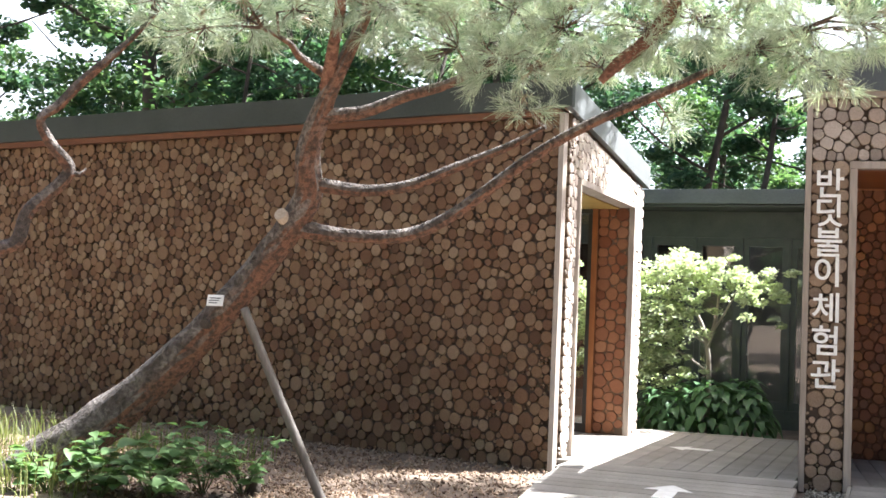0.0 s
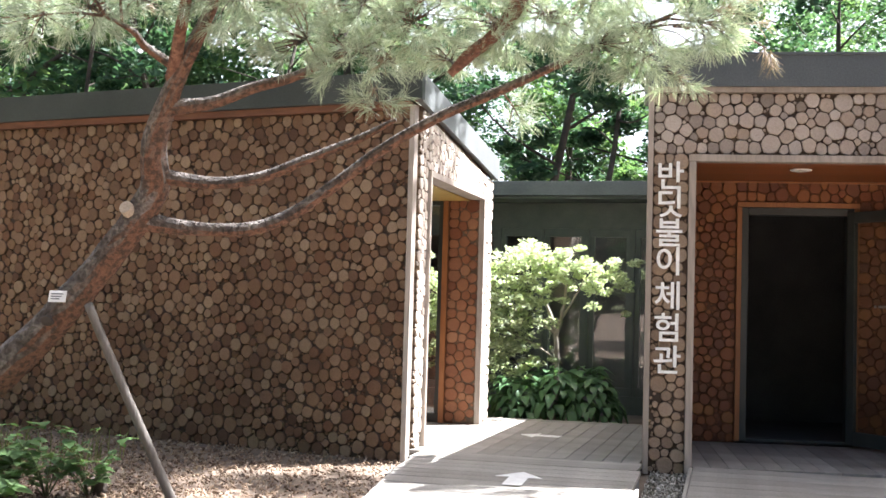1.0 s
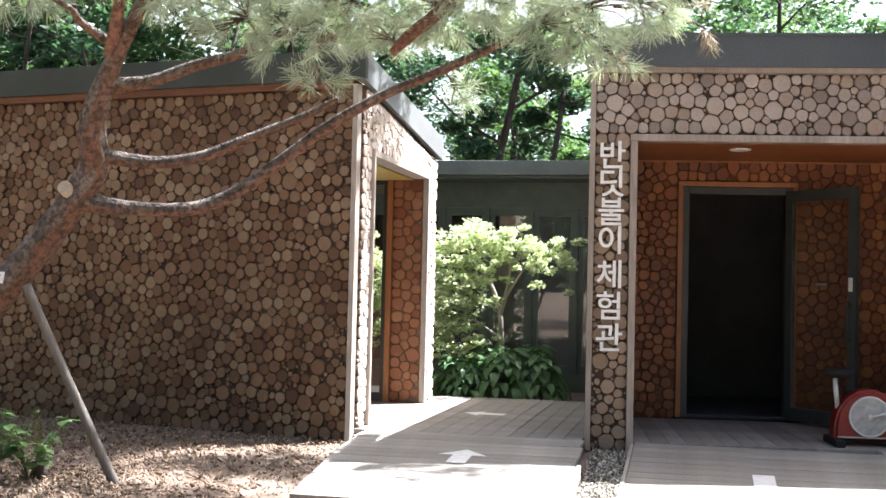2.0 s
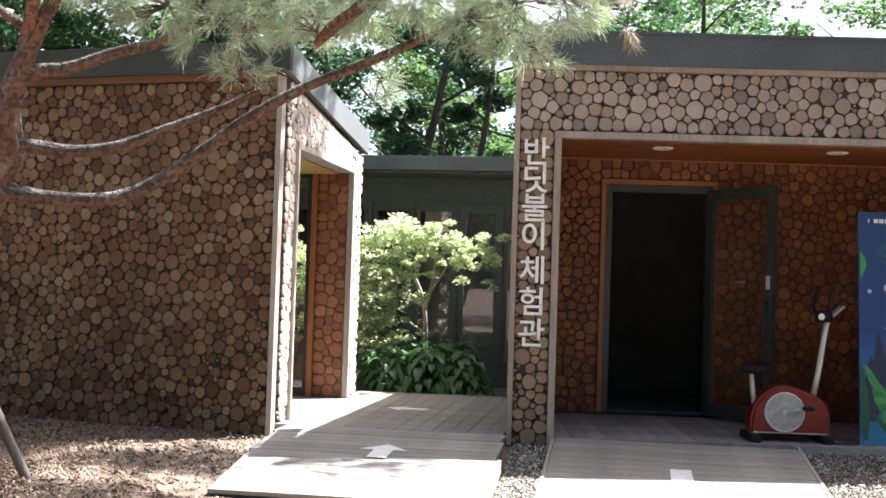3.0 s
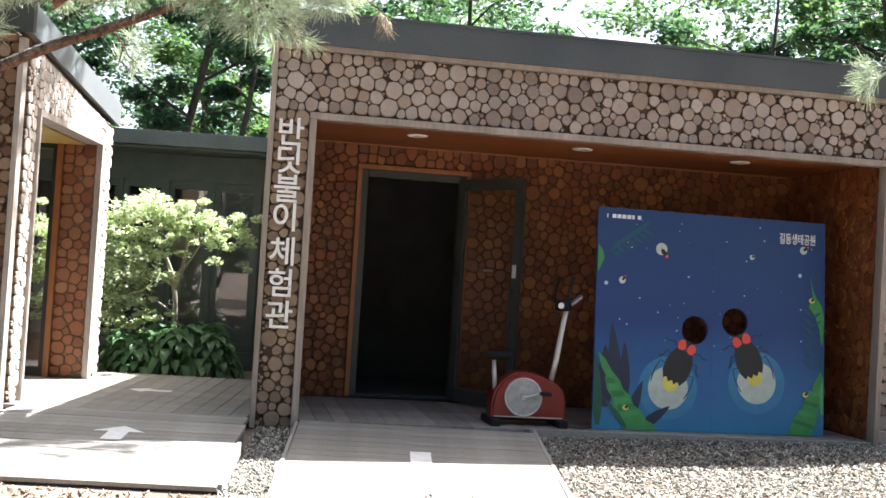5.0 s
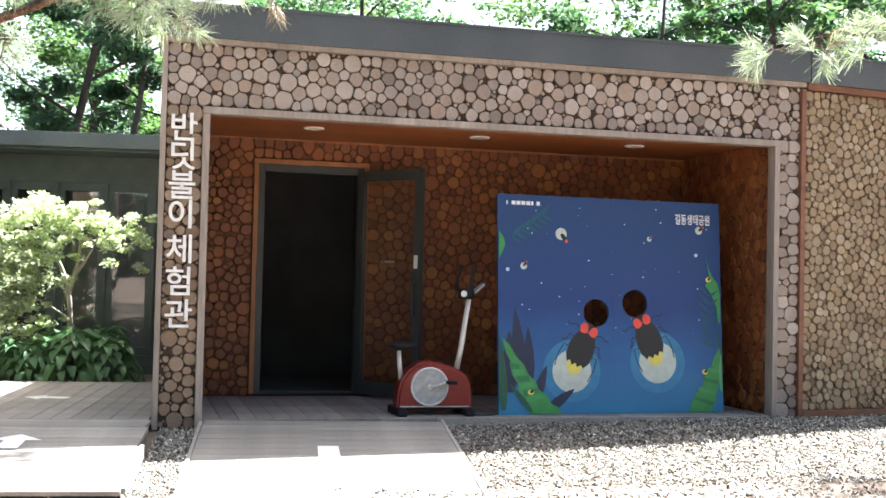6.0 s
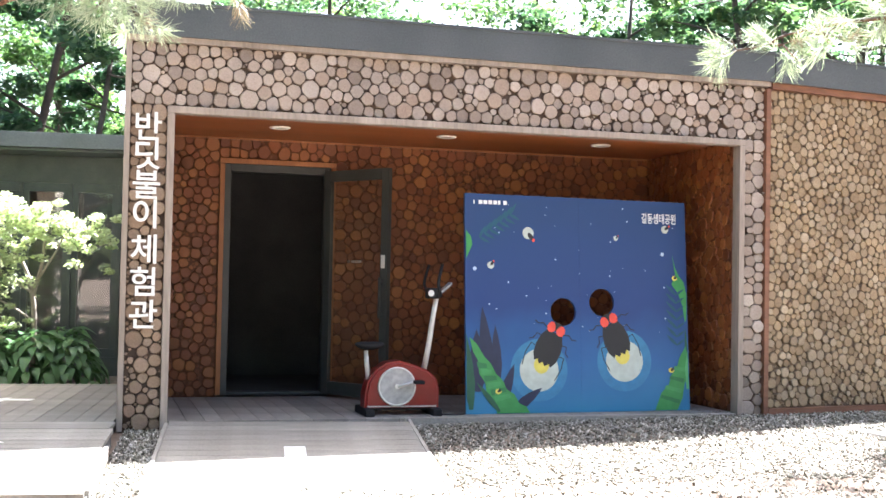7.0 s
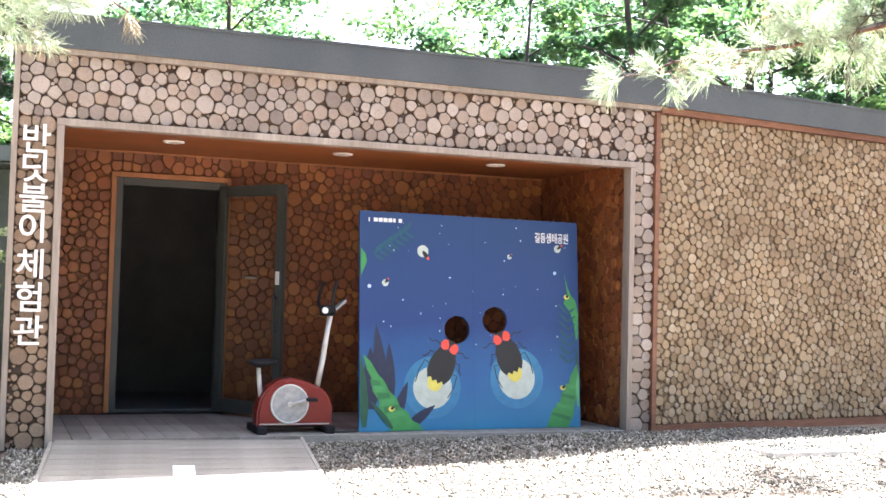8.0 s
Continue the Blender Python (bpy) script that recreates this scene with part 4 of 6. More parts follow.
# ---- photo board ----
def build_board():
    W, H = 2.12, 1.854
    board = tagged(empty("photo_board"), "blue printed photo board with two fireflies and face holes", "photo board")
    board.matrix_basis = Matrix.Translation((2.477, 0.15, PORCH_FLOOR + 0.003)) @ Matrix.Rotation(radians(3.15), 4, "Z") @ Matrix.Rotation(radians(-4.35), 4, "X")
    colours = {}

    def ink(name, c, rough=0.45):
        if name not in colours:
            colours[name] = paint(name, c, rough)
        return colours[name]

    m, n, l, p = nodes_of("night sky print")
    co, sep = n.new("ShaderNodeTexCoord"), n.new("ShaderNodeSeparateXYZ")
    l.new(co.outputs["Object"], sep.inputs[0])
    div, mix = n.new("ShaderNodeMath"), n.new("ShaderNodeMath")
    div.inputs[1].default_value, div.operation = H, "DIVIDE"
    l.new(sep.outputs["Z"], div.inputs[0])
    l.new(noise_of(n, l, 2.2, 3), mix.inputs[0])
    mix.operation, mix.inputs[1].default_value = "MULTIPLY_ADD", 0.22
    l.new(div.outputs[0], mix.inputs[2])
    c = ramp(n, l, mix.outputs[0], [(0.05, (0.030, 0.21, 0.38)), (0.35, (0.017, 0.105, 0.29)), (0.6, (0.010, 0.042, 0.17)), (1.0, (0.013, 0.045, 0.145))])
    l.new(c, p.inputs["Base Color"])
    p.inputs["Roughness"].default_value = 0.4
    # two panels with round holes
    holes = [(0.898, 0.858, 0.12), (1.268, 0.944, 0.12)]
    for k, (a, b) in enumerate(((0, W / 2 - 0.0004), (W / 2 + 0.0004, W))):
        hx, hz, hr = holes[k]
        bm = bmesh.new()
        N = 48
        ring, outer = [], []
        for i in range(N):
            w = 2 * math.pi * (i + 0.5) / N
            cx, cz = math.cos(w), math.sin(w)
            ring.append((hx + hr * cx, hz + hr * cz))
            t = min(((b - hx) if cx > 0 else (hx - a)) / max(abs(cx), 1e-6), ((H - hz) if cz > 0 else hz) / max(abs(cz), 1e-6))
            outer.append((hx + t * cx, hz + t * cz))
        corners = [(b, H), (a, H), (a, 0), (b, 0)]
        rv = [[bm.verts.new((x, y, z)) for x, z in ring] for y in (0, 0.025)]
        ov = [[bm.verts.new((x, y, z)) for x, z in outer] for y in (0, 0.025)]
        cv = [[bm.verts.new((x, y, z)) for x, z in corners] for y in (0, 0.025)]
        for s in (0, 1):
            for i in range(N):
                j = (i + 1) % N
                bm.faces.new((rv[s][i], rv[s][j], ov[s][j], ov[s][i]))
                (x, z), (u, v) = outer[i], outer[j]
                if abs(x - u) > 1e-6 and abs(z - v) > 1e-6:
                    q = min(range(4), key=lambda t: (corners[t][0] - (x + u) / 2) ** 2 + (corners[t][1] - (z + v) / 2) ** 2)
                    bm.faces.new((ov[s][i], ov[s][j], cv[s][q]))
        for i in range(N):
            j = (i + 1) % N
            bm.faces.new((rv[0][i], rv[0][j], rv[1][j], rv[1][i]))
        for q in range(4):
            bm.faces.new((cv[0][q], cv[0][(q + 1) % 4], cv[1][(q + 1) % 4], cv[1][q]))
        bmesh.ops.recalc_face_normals(bm, faces=bm.faces)
        part("panel", bm, m, board)

    layer = [0.0]

    def flat(name, pts, material, label=""):
        layer[0] += 0.00004
        y = -0.001 - layer[0]
        bm = bmesh.new()
        bm.faces.new([bm.verts.new((x, y, z)) for x, z in pts])
        bmesh.ops.recalc_face_normals(bm, faces=bm.faces)
        return part(name, bm, material, board, label)

    def round_pts(x, z, rx, rz, n=36, turn=0.0):
        return [(x + rx * math.cos(w) * math.cos(turn) - rz * math.sin(w) * math.sin(turn), z + rx * math.cos(w) * math.sin(turn) + rz * math.sin(w) * math.cos(turn)) for w in (2 * math.pi * i / n for i in range(n))]

    def at(px, pz):
        return px * W, pz * H

    def stroke(pts, wide):
        left, right = [], []
        for i, (x, z) in enumerate(pts):
            (a, b), (c, d) = pts[max(i - 1, 0)], pts[min(i + 1, len(pts) - 1)]
            k = math.hypot(c - a, d - b)
            nx, nz = -(d - b) / k * wide / 2, (c - a) / k * wide / 2
            left.append((x + nx, z + nz))
            right.append((x - nx, z - nz))
        return left + right[::-1]

    halo, glow, lamp_yellow = ink("print halo", (0.04, 0.20, 0.38)), ink("print pale glow", (0.50, 0.56, 0.50)), ink("print yellow", (0.72, 0.62, 0.11))
    black, red = ink("print black", (0.012, 0.013, 0.016)), ink("print red", (0.75, 0.075, 0.045))
    green, dark_green, pale_green = ink("print green", (0.05, 0.27, 0.07)), ink("print dark green", (0.015, 0.09, 0.05)), ink("print pale green", (0.11, 0.42, 0.15))
    fold, shade = ink("print leaf fold", (0.065, 0.31, 0.095)), ink("print leaf shade", (0.03, 0.18, 0.06))
    navy, dot = ink("print navy", (0.014, 0.022, 0.06)), ink("print star", (0.5, 0.62, 0.8))
    # stars
    rnd = random.Random(8)
    for k in range(46):
        r = rnd.choice((0.003, 0.004, 0.005, 0.007))
        flat("star", round_pts(rnd.uniform(0.03, W - 0.03), rnd.uniform(0.35, 0.97) * H, r, r, 8), dot)
    # two large fireflies
    for hx, hz, lean in ((0.898, 0.858, -0.44), (1.268, 0.944, 0.39)):
        def local(u, v):
            u, v = 1.1 * u, 1.1 * v
            return hx + u * math.cos(lean) - v * math.sin(lean), hz + u * math.sin(lean) + v * math.cos(lean)
        gx, gz = local(0, -0.50)
        flat("halo", round_pts(gx, gz, 0.265, 0.265), halo)
        flat("glow", round_pts(gx, gz, 0.18, 0.18), glow)
        flat("tail", round_pts(*local(0, -0.455), 0.07, 0.075), lamp_yellow)
        body = [(-0.07, -0.18), (-0.098, -0.24), (-0.112, -0.31), (-0.105, -0.39), (-0.075, -0.445), (-0.05, -0.425), (-0.025, -0.455), (0.0, -0.43), (0.025, -0.455), (0.05, -0.425), (0.075, -0.445), (0.105, -0.39), (0.112, -0.31), (0.098, -0.24), (0.07, -0.18)]
        flat("body", [local(u, v) for u, v in body], black)
        flat("neck", [local(u, v) for u, v in ((-0.045, -0.10), (0.045, -0.10), (0.055, -0.17), (-0.055, -0.17))], black)
        for s in (-1, 1):
            flat("collar", [local(s * u, v) for u, v in ((0.004, -0.165), (0.012, -0.135), (0.028, -0.112), (0.052, -0.108), (0.072, -0.125), (0.08, -0.155), (0.07, -0.182), (0.046, -0.192), (0.02, -0.185))], red)
            for path in (((0.07, -0.17), (0.12, -0.15), (0.155, -0.17), (0.19, -0.16)), ((0.09, -0.25), (0.135, -0.24), (0.15, -0.29), (0.18, -0.31)), ((0.095, -0.34), (0.15, -0.33), (0.165, -0.42), (0.15, -0.52))):
                flat("leg", stroke([local(s * u, v) for u, v in path], 0.009), black)
    # small fireflies
    for px, pz, r, lean in ((0.272, 0.825, 0.052, -0.9), (0.108, 0.672, 0.03, 0.9), (0.668, 0.815, 0.022, 0.8), (0.90, 0.865, 0.035, 0.6)):
        x, z = at(px, pz)
        flat("glow", round_pts(x, z, r, r, 20), glow)
        flat("body", round_pts(x + 0.7 * r * math.cos(lean), z + 0.7 * r * math.sin(lean), r * 0.75, r * 0.38, 14, lean), black)
        flat("collar", round_pts(x + 1.5 * r * math.cos(lean), z + 1.5 * r * math.sin(lean), r * 0.25, r * 0.3, 10), red)
    for px, pz in ((0.04, 0.655), (0.885, 0.745)):
        flat("star", round_pts(*at(px, pz), 0.017, 0.017, 14), dot)

    # leaves at the lower corners and edges
    def blade(x, z, u, v, wide, material, name="leaf_print"):
        """A pointed leaf from its foot (x, z) to its tip (u, v), as parts of the board's width and height."""
        x, z, u, v = x * W, z * H, u * W, v * H
        k = math.hypot(u - x, v - z)
        nx, nz = -(v - z) / k, (u - x) / k
        prof = [(0, 0.35), (0.15, 0.75), (0.35, 1.0), (0.6, 0.85), (0.85, 0.4), (1, 0)]
        pts = [(x + (u - x) * t + nx * wide * s / 2, z + (v - z) * t + nz * wide * s / 2) for t, s in prof] + [(x + (u - x) * t - nx * wide * s / 2, z + (v - z) * t - nz * wide * s / 2) for t, s in prof[:-1][::-1]]
        pts = [(min(max(a, 0.004), W - 0.004), min(max(b, 0.004), H - 0.004)) for a, b in pts]
        flat(name, pts, material)

    def shape(points, material, name="leaf_print"):
        flat(name, [(min(max(a * W, 0.004), W - 0.004), min(max(b * H, 0.004), H - 0.004)) for a, b in points], material)

    frond = ink("print faint green", (0.012, 0.085, 0.13))
    for args in ((0.05, 0.10, 0.045, 0.38, 0.15, navy), (0.10, 0.10, 0.07, 0.485, 0.13, navy), (0.13, 0.12, 0.125, 0.40, 0.10, navy), (0.14, 0.02, 0.205, 0.225, 0.10, navy), (0.2, 0.015, 0.325, 0.115, 0.09, navy), (0.02, 0.02, 0.0, 0.36, 0.1, dark_green)):
        blade(*args)
    shape([(0.015, 0.345), (0.045, 0.315), (0.075, 0.26), (0.105, 0.225), (0.125, 0.18), (0.155, 0.15), (0.17, 0.11), (0.205, 0.085), (0.225, 0.045), (0.255, 0.03), (0.27, 0.0), (0.13, 0.0), (0.115, 0.05), (0.085, 0.09), (0.08, 0.14), (0.055, 0.18), (0.05, 0.24), (0.03, 0.28)], green)
    for k in range(6):
        t = k / 6
        shape([(0.045 + 0.085 * t, 0.235 - 0.19 * t), (0.085 + 0.12 * t, 0.225 - 0.16 * t), (0.09 + 0.12 * t, 0.205 - 0.16 * t), (0.05 + 0.085 * t, 0.205 - 0.185 * t)], fold if k % 2 else shade)
    blade(0.14, 0.01, 0.045, 0.14, 0.05, dark_green)
    shape([(0.93, 0.745), (0.945, 0.68), (0.96, 0.645), (0.985, 0.61), (0.996, 0.55), (0.992, 0.43), (0.984, 0.42), (0.975, 0.5), (0.955, 0.56), (0.925, 0.60), (0.945, 0.645)], green)
    blade(0.99, 0.16, 0.985, 0.40, 0.03, dark_green)
    shape([(0.985, 0.305), (0.955, 0.25), (0.94, 0.20), (0.915, 0.17), (0.9, 0.12), (0.865, 0.085), (0.835, 0.0), (0.94, 0.0), (0.965, 0.06), (0.975, 0.12), (0.99, 0.16), (0.996, 0.24)], green)
    for k in range(4):
        shape([(0.86 + 0.022 * k, 0.06 + 0.045 * k), (0.95 + 0.01 * k, 0.03 + 0.05 * k), (0.955 + 0.01 * k, 0.05 + 0.05 * k), (0.865 + 0.022 * k, 0.075 + 0.045 * k)], fold if k % 2 else shade)
    shape([(0.993, 0.28), (0.98, 0.2), (0.985, 0.1), (0.996, 0.1)], pale_green)
    shape([(0.004, 0.83), (0.025, 0.80), (0.03, 0.765), (0.012, 0.72), (0.004, 0.70)], green)
    for k in range(7):
        blade(0.945, 0.55 - 0.04 * k, 0.895, 0.60 - 0.04 * k, 0.03, frond)
        blade(0.945, 0.55 - 0.04 * k, 0.985, 0.58 - 0.04 * k, 0.022, frond)
    for k in range(7):
        x, z = 0.06 + 0.022 * k, 0.80 + 0.018 * k
        blade(x, z, x + 0.03, z + 0.055, 0.03, frond)
        blade(x, z, x + 0.045, z - 0.025, 0.028, frond)
    for px, pz in ((0.135, 0.10), (0.94, 0.63), (0.915, 0.19)):
        x, z = at(px, pz)
        flat("glow", round_pts(x, z, 0.028, 0.022, 16), lamp_yellow)
        flat("body", round_pts(x + 0.008, z + 0.006, 0.018, 0.013, 12, 0.6), black)
    # city mark at the top, as plain bars
    white = ink("print white", (0.8, 0.82, 0.85))
    for a, b in ((0.036, 0.041), (0.058, 0.075), (0.079, 0.096), (0.1, 0.117), (0.121, 0.138), (0.142, 0.152), (0.165, 0.18)):
        flat("mark", [(a * W, 0.952 * H), (b * W, 0.952 * H), (b * W, 0.97 * H), (a * W, 0.97 * H)], white)
    words = lettering("caption", "길동생태공원", 0.10, white, 0.0005)
    words.parent = board
    words.matrix_basis = pose(0.785 * W, -0.02, 0.895 * H, 90, 0, 0) @ Matrix.Diagonal((0.64, 1.0, 1.0, 1.0))
    bm = bmesh.new()
    tube(bm, eased([(0.02, 0.05, 0.004, 0.008), (-0.10, -0.02, 0.004, 0.008), (-0.24, 0.03, 0.004, 0.008), (-0.30, 0.12, 0.004, 0.008)], 5), 6)
    part("tie_cord", bm, black, board)
    # struts behind
    wood = M_TRIM
    for x in (0.25, 1.55):
        part("strut", prism([(x, 0.026, 1.3), (x, 0.026, 1.36), (x, 0.55, 0.045), (x, 0.5, 0.04)], (0.04, 0, 0)), wood, board)


def lettering(name, text, size, material, deep, label=""):
    """Letters of the built-in font, as a mesh lying in its own x and y."""
    curve = bpy.data.curves.new(name, "FONT")
    curve.body, curve.size, curve.extrude, curve.offset = text, size, deep, size * 0.012
    holder = bpy.data.objects.new(name, curve)
    scene.collection.objects.link(holder)
    me = bpy.data.meshes.new_from_object(holder.evaluated_get(bpy.context.evaluated_depsgraph_get()))
    bpy.data.objects.remove(holder)
    me.materials.clear()
    me.materials.append(material)
    return tagged(new(name, me), label)


in_porch(build_board)


# ---- sign on the corner pier ----
def build_sign():
    sign = tagged(empty("entrance_sign", (-0.15, -0.06, 1.45)), "white cut-out Korean letters down the log pier", "sign")
    rows = [("반", 2.115), ("딧", 1.90), ("불", 1.675), ("이", 1.455), ("체", 1.19), ("험", 0.945), ("관", 0.70)]
    for text, z in rows:
        ob = lettering("letter", text, 0.235, M_WHITE, 0.008)
        ob.parent = sign
        ob.matrix_basis = pose(-0.105, -0.022, z - 1.45, 90, 0, 0)


in_porch(build_sign)

# ---- exercise bike ----
def build_bike():
    bike = tagged(empty("exercise_bike", (1.625, 0.28, PORCH_FLOOR)), "old red exercise bike with grey flywheel on the porch", "exercise bike")
    red, black, silver, grey = paint("red shell", (0.18, 0.009, 0.008), 0.3, spec=0.35), paint("black rubber", (0.015, 0.015, 0.017), 0.75, spec=0.2), paint("worn silver tube", (0.62, 0.62, 0.6), 0.35, 0.3), surface("grey disc", (0.37, 0.37, 0.36), (0.43, 0.43, 0.42), 12, 25, 0.4, 0.02)
    shell = [(0.0, 0.06), (0.0, 0.17), (0.025, 0.28), (0.09, 0.37), (0.18, 0.43), (0.29, 0.445), (0.42, 0.41), (0.54, 0.36), (0.60, 0.30), (0.625, 0.22), (0.625, 0.06)]
    bm = prism([(x, -0.10, z) for x, z in shell], (0, 0.2, 0))
    bmesh.ops.bevel(bm, geom=[e for e in bm.edges if abs(e.verts[0].co.y - e.verts[1].co.y) < 1e-4], offset=0.022, segments=3, affect="EDGES")
    body = part("shell", bm, red, bike)
    part("shell_seam", box((0.02, -0.104, 0.068), (0.60, -0.1005, 0.078)), paint("pale strip", (0.5, 0.45, 0.42), 0.4), body)

    def disc(name, x, z, r, y0, y1, material, parent, segments=40):
        bm = bmesh.new()
        bmesh.ops.create_cone(bm, cap_ends=True, segments=segments, radius1=r, radius2=r, depth=y1 - y0, matrix=Matrix.Translation((x, (y0 + y1) / 2, z)) @ Matrix.Rotation(math.pi / 2, 4, "X"))
        return part(name, bm, material, parent)

    wheel = disc("flywheel", 0.262, 0.235, 0.148, -0.112, -0.1005, grey, bike)
    bm = bmesh.new()
    tube(bm, [(0.262 + 0.152 * math.cos(w), -0.108, 0.235 + 0.152 * math.sin(w), 0.009) for w in (2 * math.pi * k / 36 for k in range(37))], 6)
    part("rim", bm, silver, wheel)
    bm = bmesh.new()
    tube(bm, [(0.262, -0.13, 0.235, 0.012), (0.335, -0.14, 0.255, 0.011), (0.41, -0.14, 0.275, 0.012)], 8)
    crank = part("crank", bm, silver, bike)
    part("pedal", box((0.385, -0.235, 0.262), (0.465, -0.152, 0.29), 0.006), black, crank)
    disc("axle", 0.262, 0.235, 0.02, -0.135, -0.1125, silver, wheel, 16)
    bm = bmesh.new()
    tube(bm, [(0.515, 0, 0.37, 0.024), (0.55, 0, 0.55, 0.024), (0.585, 0, 0.80, 0.022), (0.615, 0, 0.985, 0.022)], 12)
    part("handle_post", bm, silver, bike, "pale silver tube")
    bm = bmesh.new()
    tube(bm, eased([(0.60, -0.2, 1.24, 0.013), (0.565, -0.22, 1.08, 0.013), (0.60, -0.16, 0.985, 0.014), (0.61, 0, 0.975, 0.015), (0.60, 0.16, 0.985, 0.014), (0.565, 0.22, 1.08, 0.013), (0.60, 0.2, 1.24, 0.013)], 5), 8)
    part("handlebar", bm, black, bike)
    bm = box((0.53, -0.07, 0.955), (0.62, 0.07, 1.045), 0.014)
    console = part("console", bm, black, bike)
    disc("dial", 0.545, 1.0, 0.026, -0.078, -0.0705, M_WHITE, console, 20)
    part("bracket", prism([(0.62, -0.05, 1.0), (0.63, -0.05, 0.985), (0.735, -0.05, 1.075), (0.73, -0.05, 1.095)], (0, 0.1, 0)), paint("grey plastic", (0.3, 0.3, 0.3), 0.5), console)
    bm = bmesh.new()
    tube(bm, [(0.045, 0, 0.28, 0.02), (0.03, 0, 0.40, 0.02), (0.02, 0, 0.52, 0.018)], 10)
    part("seat_post", bm, silver, bike)
    bm = bmesh.new()
    bmesh.ops.create_uvsphere(bm, u_segments=20, v_segments=10, radius=1.0)
    for v in bm.verts:
        x, y, z = v.co
        wide = 0.10 * (0.45 + 0.55 * min(1, max(0, 0.5 - 0.7 * x)))
        v.co = (0.05 + 0.125 * x, y * wide, 0.56 + 0.035 * z + 0.015 * x * x)
    for f in bm.faces:
        f.smooth = True
    part("saddle", bm, black, bike)
    for x in (0.01, 0.575):
        part("foot", box((x - 0.03, -0.21, 0.0), (x + 0.05, 0.21, 0.06), 0.012), black, bike)
    part("frame_rail", box((0.0, -0.03, 0.035), (0.61, 0.03, 0.0605), 0.004), black, bike)


in_porch(build_bike)


# ---- grate and kerb ----
def build_grate():
    grate = tagged(empty("drain_grate", (5.86, -0.43, -0.062)), "pale concrete drain frame with an iron grate set in the yard", "drain grate")
    concrete = surface("concrete", (0.42, 0.41, 0.39), (0.55, 0.54, 0.51), 6, 70, 0.9, 0.3)
    for p, q in (((-0.42, -0.36, -0.02), (0.42, -0.27, 0.028)), ((-0.42, 0.27, -0.02), (0.42, 0.36, 0.028)), ((-0.42, -0.2695, -0.02), (-0.33, 0.2695, 0.028)), ((0.33, -0.2695, -0.02), (0.42, 0.2695, 0.028))):
        part("kerb", box(p, q, 0.006), concrete, grate)
    for k in range(12):
        x = -0.30 + 0.055 * k
        part("bar", box((x, -0.2695, -0.015), (x + 0.02, 0.2695, 0.018)), M_FRAME, grate)

    grate.rotation_euler = (0, 0, radians(8))


build_grate()


# ---- leaning pine ----
def needles(rnd, spots, count, long, material, name, parent):
    """Tufts of needles: spots of (place, direction)."""
    n = len(spots) * count
    base = np.repeat(np.array([p for p, d in spots]), count, 0)
    way = np.repeat(np.array([d for p, d in spots]), count, 0)
    off = rnd.normal(size=(n, 3))
    off -= way * (off * way).sum(1, keepdims=True)
    off /= np.linalg.norm(off, axis=1, keepdims=True) + 1e-9
    open_up = rnd.uniform(0.35, 1.15, (n, 1))
    go = way * np.cos(open_up) + off * np.sin(open_up)
    base = base + way * rnd.uniform(-0.07, 0.03, (n, 1))
    length = long * rnd.uniform(0.7, 1.2, (n, 1))
    wide = np.cross(go, rnd.normal(size=(n, 3)))
    wide /= np.linalg.norm(wide, axis=1, keepdims=True) + 1e-9
    tip = base + go * length + np.array([0, 0, -0.012])
    v = np.stack([base - wide * 0.0017, base + wide * 0.0017, tip + wide * 0.0009, tip - wide * 0.0009], 1).reshape(-1, 3)
    return mesh_np(name, v, np.arange(4 * n).reshape(-1, 4), material, parent)


def tufted(tree, blobs, limbs, seed, per=44, count=46, dry=0.03):
    """Twigs from the limbs out into the blobs (x, y, z, radius), each with a tuft of needles at its end."""
    rnd = np.random.default_rng(seed)
    line = np.array([r[:3] for rows in limbs for r in rows])
    bm = bmesh.new()
    fresh, old = [], []
    for x, y, z, r in blobs:
        c = np.array([x, y, z])
        near = line[np.argmin(((line - c) ** 2).sum(1))]
        hub = c + (near - c) * 0.25
        tube(bm, [(*near, 0.010), (*((near + hub) / 2 + rnd.normal(size=3) * 0.03), 0.008), (*hub, 0.006)], 5)
        for k in range(max(6, int(per * (r / 0.28) ** 2))):
            d = rnd.normal(size=3)
            d /= np.linalg.norm(d)
            p = c + d * r * rnd.random() ** 0.4 * np.array([1.15, 1.15, 0.8])
            mid = hub + (p - hub) * 0.5 + rnd.normal(size=3) * 0.03
            if k % 2 == 0:
                tube(bm, [(*hub, 0.0045), (*mid, 0.0035), (*p, 0.0025)], 4)
            way = (p - mid) + np.array([0, 0, 0.02])
            way /= np.linalg.norm(way) + 1e-9
            (old if rnd.random() < dry else fresh).append((p, way))
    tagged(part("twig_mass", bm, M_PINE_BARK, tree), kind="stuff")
    tagged(needles(rnd, fresh, count, 0.105, M_NEEDLE, "needles", tree), kind="stuff")
    if old:
        tagged(needles(rnd, old, count, 0.085, M_NEEDLE_DRY, "dry_needles", tree), kind="stuff")


def limb(name, rows, tree, material, rough=0.12, segments=12):
    bm = bmesh.new()
    tube(bm, eased(rows, 5), segments, rough)
    bmesh.ops.recalc_face_normals(bm, faces=bm.faces)
    return part(name, bm, material, tree)


